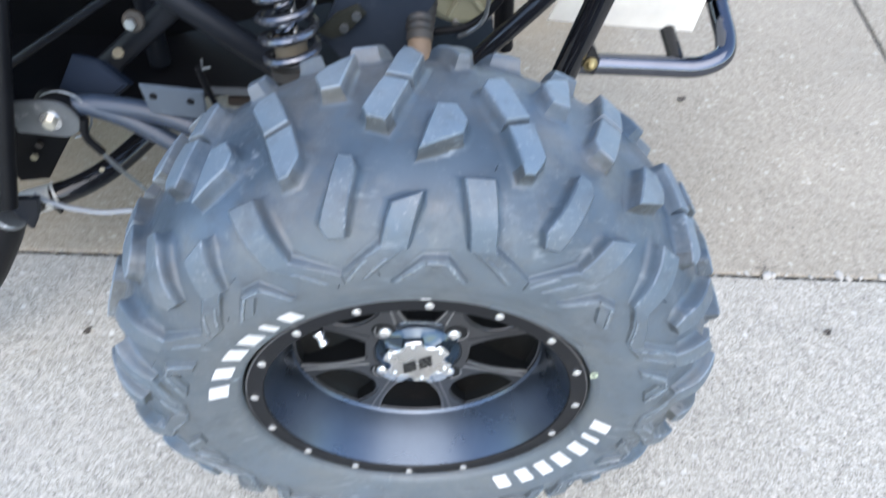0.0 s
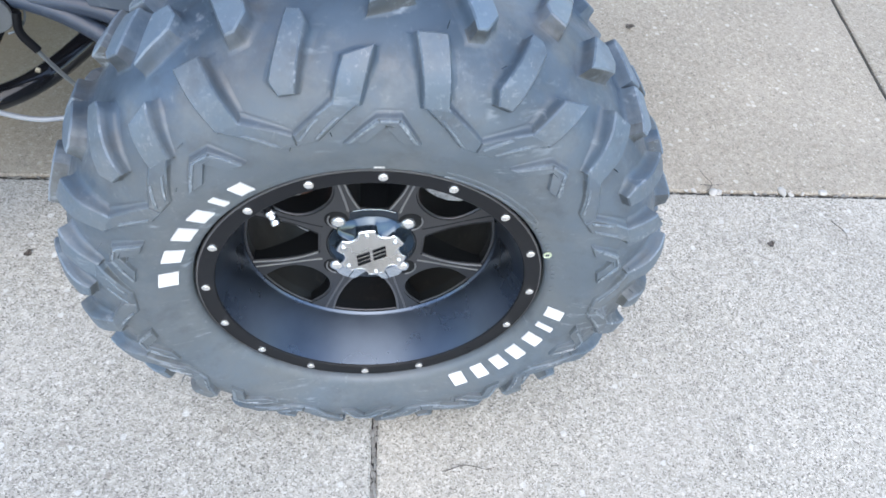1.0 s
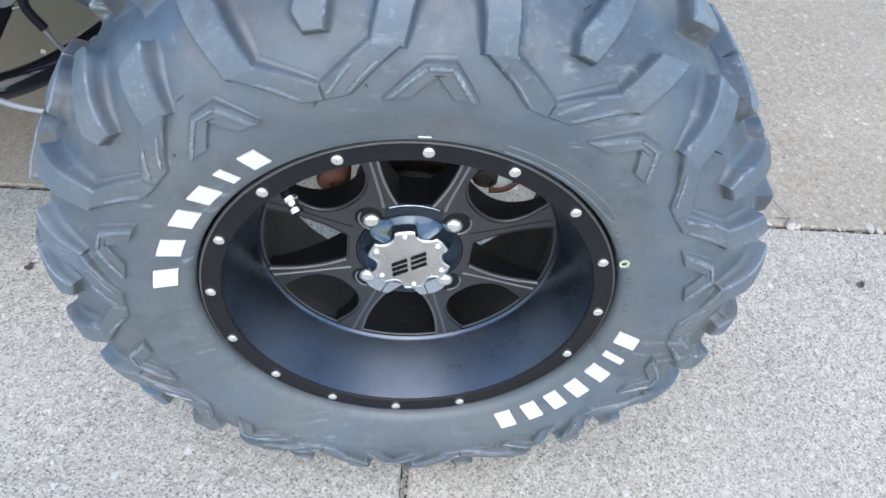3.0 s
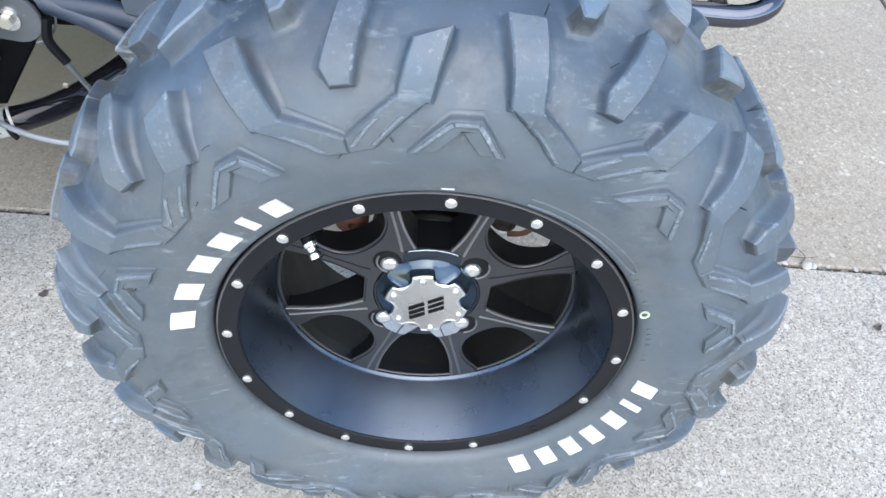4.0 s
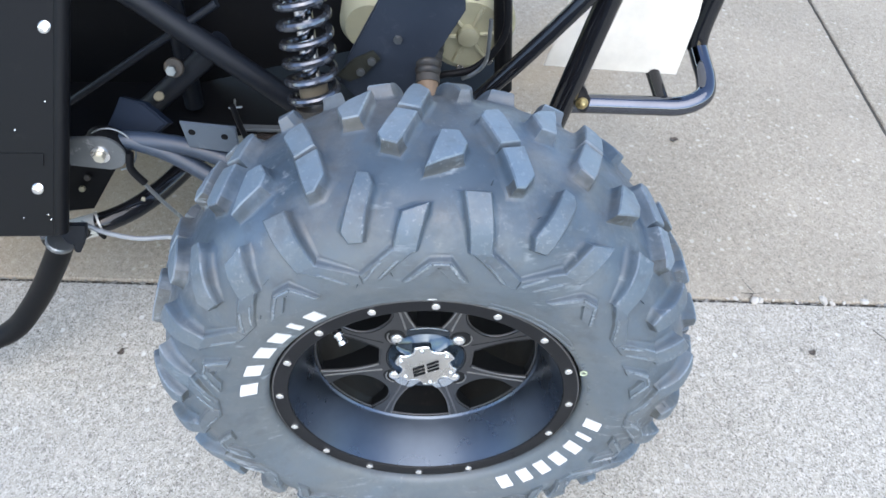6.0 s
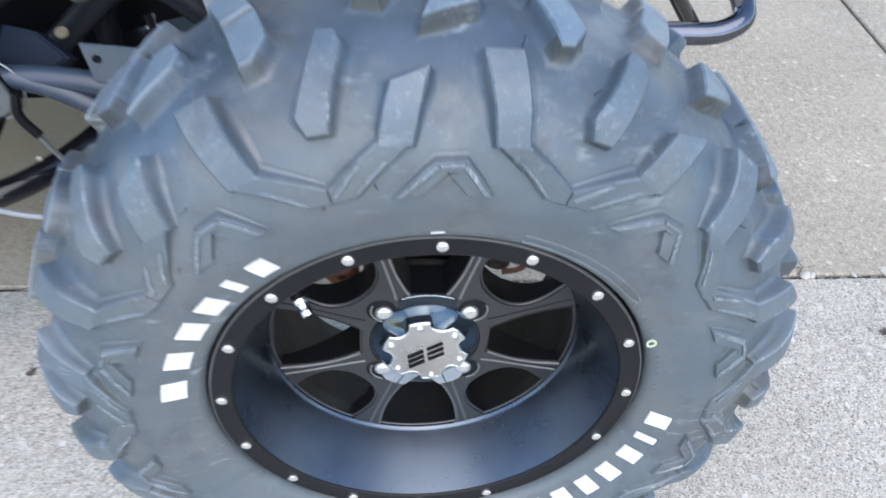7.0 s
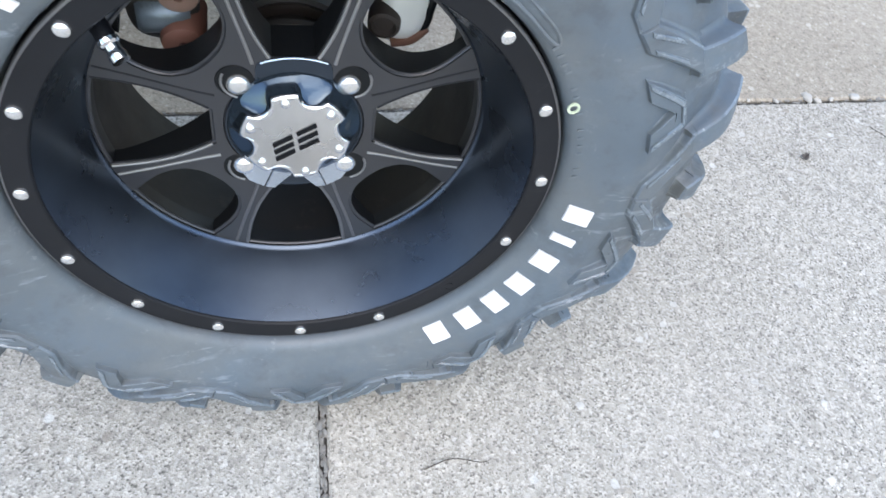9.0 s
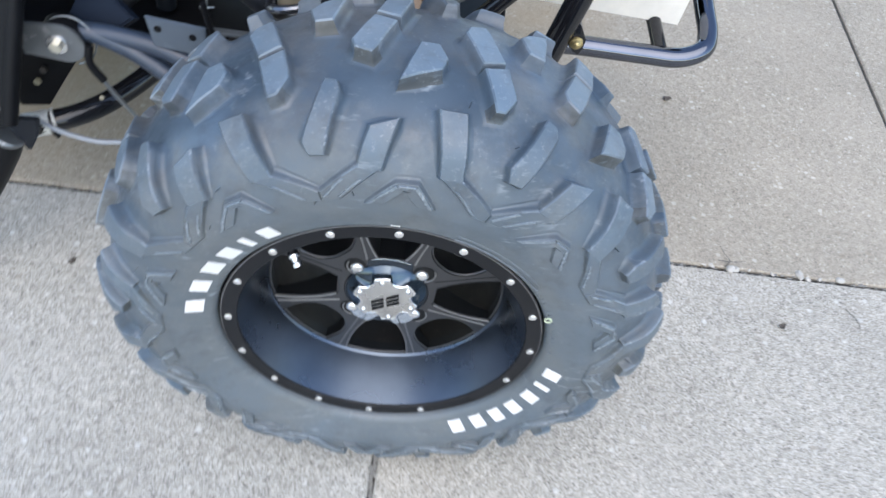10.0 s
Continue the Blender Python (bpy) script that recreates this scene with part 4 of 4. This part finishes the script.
for a, b, r in (((-0.62, 0.50, 0.39), (-0.30, 0.50, 0.60), 0.006), ((-0.45, 0.50, 0.64), (-0.17, 0.49, 0.40), 0.018), ((-0.47, 0.52, 0.385), (-0.31, 0.52, 0.525), 0.018), ((-0.40, 0.58, 0.36), (-0.38, 0.58, 0.80), 0.016)):
    on("frame_tube", rod(a, b, r), FRAME, "dark painted frame tube")
stud = on("frame_bolt", moved(hexagon(0.008, 0.012), pose(-0.385, 0.486, 0.497, -20, 10, 0)), ZINC, "dull hexagon bolt on a washer")
part("washer", moved(lathe([(0.006, 0.015), (0.0, 0.015), (-0.002, 0.013), (-0.002, 0.0)], 24), pose(-0.383, 0.488, 0.498, -20, 0, 0)), IRON, stud, "dull dirty washer")
on("frame_bolt", moved(lathe([(0.0, 0.0085), (-0.003, 0.0075), (-0.004, 0.0)], 18), pose(-0.421, 0.495, 0.440, -65, 0, 0)), DULL, "cream plated bolt head")
gusset = on("gusset_plate", moved(prism([(-0.128, -0.02), (-0.10, -0.055), (-0.02, -0.06), (0.0, 0.0), (0.055, 0.10), (0.05, 0.17), (-0.035, 0.17), (-0.11, 0.03)], 0.008, 0.002), pose(-0.0, 0.45, 0.52)), GUSSET, "dark blue-black gusset plate")
for x, z in ((-0.105, 0.523), (-0.075, 0.545), (-0.040, 0.575)):
    part("gusset_bolt", moved(hexagon(0.0065, 0.006), pose(x, 0.45, z)), ZINC, gusset)

axle = on("drive_axle", rod((0.0, 0.20, 0.35), (0.004, 0.60, 0.625), 0.0155), SHAFT, "tan rusty drive shaft")
for k in range(10):
    t = 0.61 + 0.022 * k
    c = Vector((0.0, 0.20, 0.35)).lerp(Vector((0.004, 0.60, 0.625)), t)
    part("boot_fold", tube([c, c + Vector((0, 0.0055, 0.0038)), c + Vector((0, 0.011, 0.0076))], lambda q, k=k: 0.0165 + 0.0014 * k + 0.0030 * math.sin(math.pi * q), 24, 3), BOOT, axle, "dusty rubber boot fold")
part("boot_clamp", rod((0.0024, 0.434, 0.511), (0.0024, 0.443, 0.517), 0.0175, 24), IRON, axle, "rusty clamp ring")
casting = on("gearbox", moved(lathe([(-0.02, 0.0), (-0.02, 0.055), (-0.012, 0.066), (0.01, 0.07), (0.012, 0.076), (0.03, 0.076), (0.10, 0.06), (0.10, 0.0)], 40), pose(0.065, 0.555, 0.53)), OLIVE, "dull olive gearbox casting")
for k in range(8):
    a = radians(45 * k + 10)
    part("casing_bolt", moved(hexagon(0.006, 0.006), pose(0.065 + 0.062 * math.sin(a), 0.542, 0.53 + 0.062 * math.cos(a))), STEEL, casting)
on("gearbox", moved(lathe([(-0.01, 0.0), (-0.01, 0.04), (0.01, 0.05), (0.08, 0.05), (0.08, 0.0)], 32), pose(-0.085, 0.56, 0.53)), OLIVE, "dull olive gearbox end cover")
for k in range(6):
    a = radians(60 * k + 25)
    c, q = Vector((0.065, 0.533, 0.53)), Vector((math.sin(a), 0, math.cos(a)))
    part("casting_rib", rod(c + q * 0.018, c + q * 0.052, 0.0035, 8), OLIVE, casting)
part("casting_boss", moved(lathe([(0.0, 0.018), (-0.012, 0.016), (-0.014, 0.010), (-0.014, 0.0)], 24), pose(0.065, 0.537, 0.53)), OLIVE, casting)
bracket = on("shift_bracket", moved(prism([(-0.131, 0.518), (-0.113, 0.508), (-0.092, 0.517), (-0.066, 0.546), (-0.076, 0.560), (-0.104, 0.546)], 0.006, 0.0015), pose(0, 0.440, 0)), MOSS, "dark olive shift bracket")
for x, z in ((-0.095, 0.528), (-0.078, 0.546)):
    part("bracket_bolt", moved(hexagon(0.0062, 0.007), pose(x, 0.440, z, 0, 12, 0)), ZINC, bracket, "dull bolt head")
on("vent_pipe", tube([(0.055, 0.465, 0.498), (0.066, 0.46, 0.507), (0.082, 0.46, 0.521), (0.090, 0.46, 0.542), (0.092, 0.462, 0.60)], 0.0030, 10), ZINC, "thin silver pipe")
on("gear_lever", tube([(-0.03, 0.50, 0.50), (-0.045, 0.49, 0.53), (-0.035, 0.485, 0.57), (-0.045, 0.48, 0.62)], 0.006), IRON, "rusty lever rod")
on("breather_hose", tube([(0.02, 0.47, 0.50), (0.075, 0.47, 0.515), (0.115, 0.475, 0.57), (0.11, 0.48, 0.66)], 0.0055), PLASTIC, "black breather hose")

# out of view: stands for the body above and blocks skylight
on("cargo_bed", moved(prism([(-1.7, 0.0), (0.14, 0.0), (0.16, 0.05), (0.16, 0.30), (-1.7, 0.30)], 0.95, 0.01), pose(0, 0.60, 0.80)), PLASTIC, "unseen black block added overhead to shade the inner frame")

# added black sheet: hides bright ground where the underbody lies in shade
on("skid_plate", moved(prism([(-1.2, 0.50), (-0.42, 0.50), (0.0, 0.56), (0.13, 0.58), (0.13, 1.5), (-1.2, 1.5)], 0.006, 0.002), pose(0, 0, 0.35, -90, 0, 0)), PLASTIC, "black sheet added to darken the space under the frame")

# rear frame and bumper
on("rear_stay", tube([(0.075, 0.47, 0.452), (0.13, 0.47, 0.513), (0.205, 0.475, 0.60), (0.30, 0.48, 0.72)], 0.0125), GLOSS, "thin gloss black stay")
on("frame_post", rod((0.125, 0.52, 0.44), (0.105, 0.52, 0.70), 0.014), PLASTIC, "black upright")
post = on("rear_post", rod((0.205, 0.495, 0.37), (0.275, 0.50, 0.66), 0.019), GLOSS, "gloss black frame post")
lug = part("post_lug", moved(prism([(0.229, 0.470), (0.241, 0.476), (0.252, 0.462), (0.263, 0.440), (0.2615, 0.424), (0.2565, 0.4125), (0.247, 0.418), (0.235, 0.432)], 0.022, 0.004), pose(0, 0.488, 0)), GLOSS, post, "pointed black lug")
part("post_bolt", moved(lathe([(0.0, 0.0105), (-0.003, 0.0100), (-0.004, 0.0072), (-0.0085, 0.0058), (-0.0105, 0.0032), (-0.011, 0.0)], 24), pose(0.2485, 0.488, 0.437)), BRASS, lug, "yellow plated domed bolt")
bumper = on("bumper_loop", tube([(0.23, 0.545, 0.393), (0.28, 0.548, 0.391), (0.38, 0.55, 0.386), (0.435, 0.55, 0.386), (0.472, 0.562, 0.396), (0.482, 0.59, 0.408), (0.478, 0.63, 0.425), (0.474, 0.67, 0.44)], 0.0165, 18), BUMPER, "gloss black tubular bumper")
part("bumper_strut", rod((0.402, 0.555, 0.392), (0.392, 0.68, 0.415), 0.012), GLOSS, bumper)
part("bumper_upright", tube([(0.474, 0.655, 0.43), (0.478, 0.665, 0.48), (0.50, 0.67, 0.62)], 0.018), GLOSS, bumper)
part("bumper_strut", rod((0.474, 0.66, 0.445), (0.44, 0.72, 0.47), 0.013), GLOSS, bumper)
on("sign_board", moved(prism([(-0.235, 0.006), (-0.165, 0.0), (0.0, -0.012), (0.01, 0.10), (0.005, 0.25), (-0.225, 0.25), (-0.205, 0.10)], 0.004, 0.001), pose(0.437, 0.615, 0.415)), CARD, "plain cream board behind the bumper")

# ---- paving slabs and what lies on them ----
def slab_mesh(seed, material):
    """A slab with worn, slightly ragged edges."""
    bm, half, n = bmesh.new(), 0.6058, 70
    rings = [[], [], []]
    corners = [(-half, -half), (half, -half), (half, half), (-half, half)]
    for i in range(4):
        (x0, y0), (x1, y1) = corners[i], corners[(i + 1) % 4]
        nx, ny = (y1 - y0) / (2 * half), (x0 - x1) / (2 * half)
        for k in range(n):
            t = k / n
            x, y = x0 + (x1 - x0) * t, y0 + (y1 - y0) * t
            q = Vector((x * 40, y * 40, seed))
            chip = 0.0016 * noise.noise(q) + 0.0035 * max(0.0, noise.noise(q * 0.7 + Vector((9, 9, 9))) - 0.25)
            if k == 0:
                nx2, ny2 = -x * 0.003 / half, -y * 0.003 / half
            else:
                nx2, ny2 = -nx * (0.0032 + chip), -ny * (0.0032 + chip)
            edge = (0.0 if k == 0 else chip * 0.5)
            rings[0].append(bm.verts.new((x + nx2, y + ny2, 0)))
            rings[1].append(bm.verts.new((x - nx * edge, y - ny * edge, -0.003 - abs(chip))))
            rings[2].append(bm.verts.new((x - nx * edge, y - ny * edge, -0.05)))
    m = len(rings[0])
    bm.faces.new(rings[0])
    for p, q in zip(rings, rings[1:]):
        for k in range(m):
            bm.faces.new((p[k], q[k], q[(k + 1) % m], p[(k + 1) % m]))
    return finish("slab", bm, material, 0)


slabs = [slab_mesh(3.0, CONCRETE), slab_mesh(17.0, CONCRETE), slab_mesh(3.0, OLDER), slab_mesh(17.0, OLDER), slab_mesh(3.0, COOLER), slab_mesh(17.0, COOLER)]
for row in range(-4, 6):
    shift = 0.0175 if row % 2 else 1.108 - 1.22
    for col in range(-5, 6):
        ob = part("slab", slabs[(row + col) % 2 + (2 if row >= 0 else 4 if col < 0 else 0)], CONCRETE, pavement)
        ob.location = (shift + 0.61 + 1.22 * col, 0.61 + 1.22 * row, 0.0015 * noise.noise(Vector((row * 3.1, col * 2.7, 0.5))))


def stone_chip(x, y, size):
    bm = bmesh.new()
    bmesh.ops.create_icosphere(bm, subdivisions=2, radius=1)
    for v in bm.verts:
        v.co *= 1 + 0.45 * noise.noise(v.co * 1.3 + Vector((x * 50, y * 50, 0)))
    ob = new("stone_chip", finish("stone_chip", bm, PEBBLE, 40))
    ob.matrix_world = pose(x, y, size * 0.35 - 0.003, 0, 0, random.uniform(0, 180)) @ Matrix.Diagonal((size, size * 0.7, size * 0.45, 1))
    tagged(ob, "small pale stone chip lying in the joint", "stone", "stone chips in the joint")


for x, size in ((0.615, 0.006), (0.652, 0.011), (0.664, 0.008), (0.69, 0.004), (0.735, 0.005), (0.79, 0.011), (0.805, 0.007), (0.83, 0.005), (0.87, 0.009), (0.60, 0.004)):
    stone_chip(x, 0.4605 - 0.041 * x + random.uniform(-0.004, 0.006), size)


def twig(points, name, label):
    ob = new(name, finish(name, tube(points, lambda t: 0.0007 - 0.0004 * t, 6, 4), LEAF, 40))
    tagged(ob, label, "twig")


twig([(0.10, -0.085, 0.0015), (0.13, -0.078, 0.004), (0.16, -0.085, 0.002), (0.172, -0.082, 0.0015)], "twig", "thin dark dry twig on concrete")
twig([(0.86, 0.36, 0.0015), (0.875, 0.33, 0.003), (0.868, 0.30, 0.0015)], "twig", "thin dark dry twig on concrete")
twig([(0.90, 0.11, 0.0015), (0.93, 0.07, 0.003), (0.97, 0.045, 0.0015)], "twig", "thin dark dry twig on concrete")


twig([(0.640, 0.436, 0.0015), (0.652, 0.450, 0.005), (0.646, 0.470, 0.003), (0.640, 0.494, 0.0015)], "twig", "thin dark dry twig across the joint")
twig([(0.63, 0.452, 0.002), (0.655, 0.447, 0.006), (0.685, 0.455, 0.002)], "twig", "thin dark dry twig across the joint")


def dry_leaf(x, y, size, turn):
    bm = bmesh.new()
    n = 14
    rim_pts = []
    for k in range(n):
        a = 2 * math.pi * k / n
        r = size * (0.55 + 0.45 * abs(math.cos(1.5 * a))) * (1 + 0.2 * noise.noise(Vector((k, x * 9, 0))))
        rim_pts.append(bm.verts.new((r * math.cos(a), r * 0.7 * math.sin(a), 0.002 + size * 0.35 * abs(math.sin(2 * a)))))
    c = bm.verts.new((0, 0, 0.001))
    for k in range(n):
        bm.faces.new((c, rim_pts[k], rim_pts[(k + 1) % n]))
    made = bmesh.ops.extrude_face_region(bm, geom=bm.faces[:])
    bmesh.ops.translate(bm, verts=[v for v in made["geom"] if isinstance(v, bmesh.types.BMVert)], vec=(0, 0, 0.0006))
    ob = new("dry_leaf", finish("dry_leaf", bm, LEAF, 40))
    ob.matrix_world = pose(x, y, 0.0, 0, 0, turn)
    tagged(ob, "small curled dark dry leaf on concrete", "leaf")


dry_leaf(0.723, 0.307, 0.0095, 40)
dry_leaf(0.598, 0.927, 0.012, 10)
dry_leaf(-0.558, 0.313, 0.009, 70)


# crumbs of dirt and grit caught in the joints
crumbs, rng = bmesh.new(), random.Random(11)
for k in range(1100):
    if k % 2 == 0:
        v = rng.uniform(-0.62, -0.02)
        x, y = 0.0215 + 0.041 * v + rng.gauss(0, 0.0022), 0.459 + v * 0.999
    else:
        u = rng.uniform(-1.0, 1.1)
        x, y = 0.004 + u * 0.999, 0.459 - 0.041 * u + rng.gauss(0, 0.003)
    size = rng.uniform(0.0007, 0.0028)
    at = Matrix.Translation((x, y, -0.0055 + rng.uniform(0, 0.004))) @ pose(0, 0, 0, rng.uniform(-25, 25), rng.uniform(-25, 25), rng.uniform(-30, 30)) @ Matrix.Diagonal((size * (1.0 if k % 2 == 0 else 2.0), size * (rng.uniform(1.5, 3.2) if k % 2 == 0 else 0.8), size * 0.6, 1))
    bmesh.ops.create_icosphere(crumbs, subdivisions=1, radius=1, matrix=at)
grit = new("joint_grit", finish("joint_grit", crumbs, GRIT, 0))
tagged(grit, "crumbs of brown dirt and grit in the joints", "grit", kind="stuff")
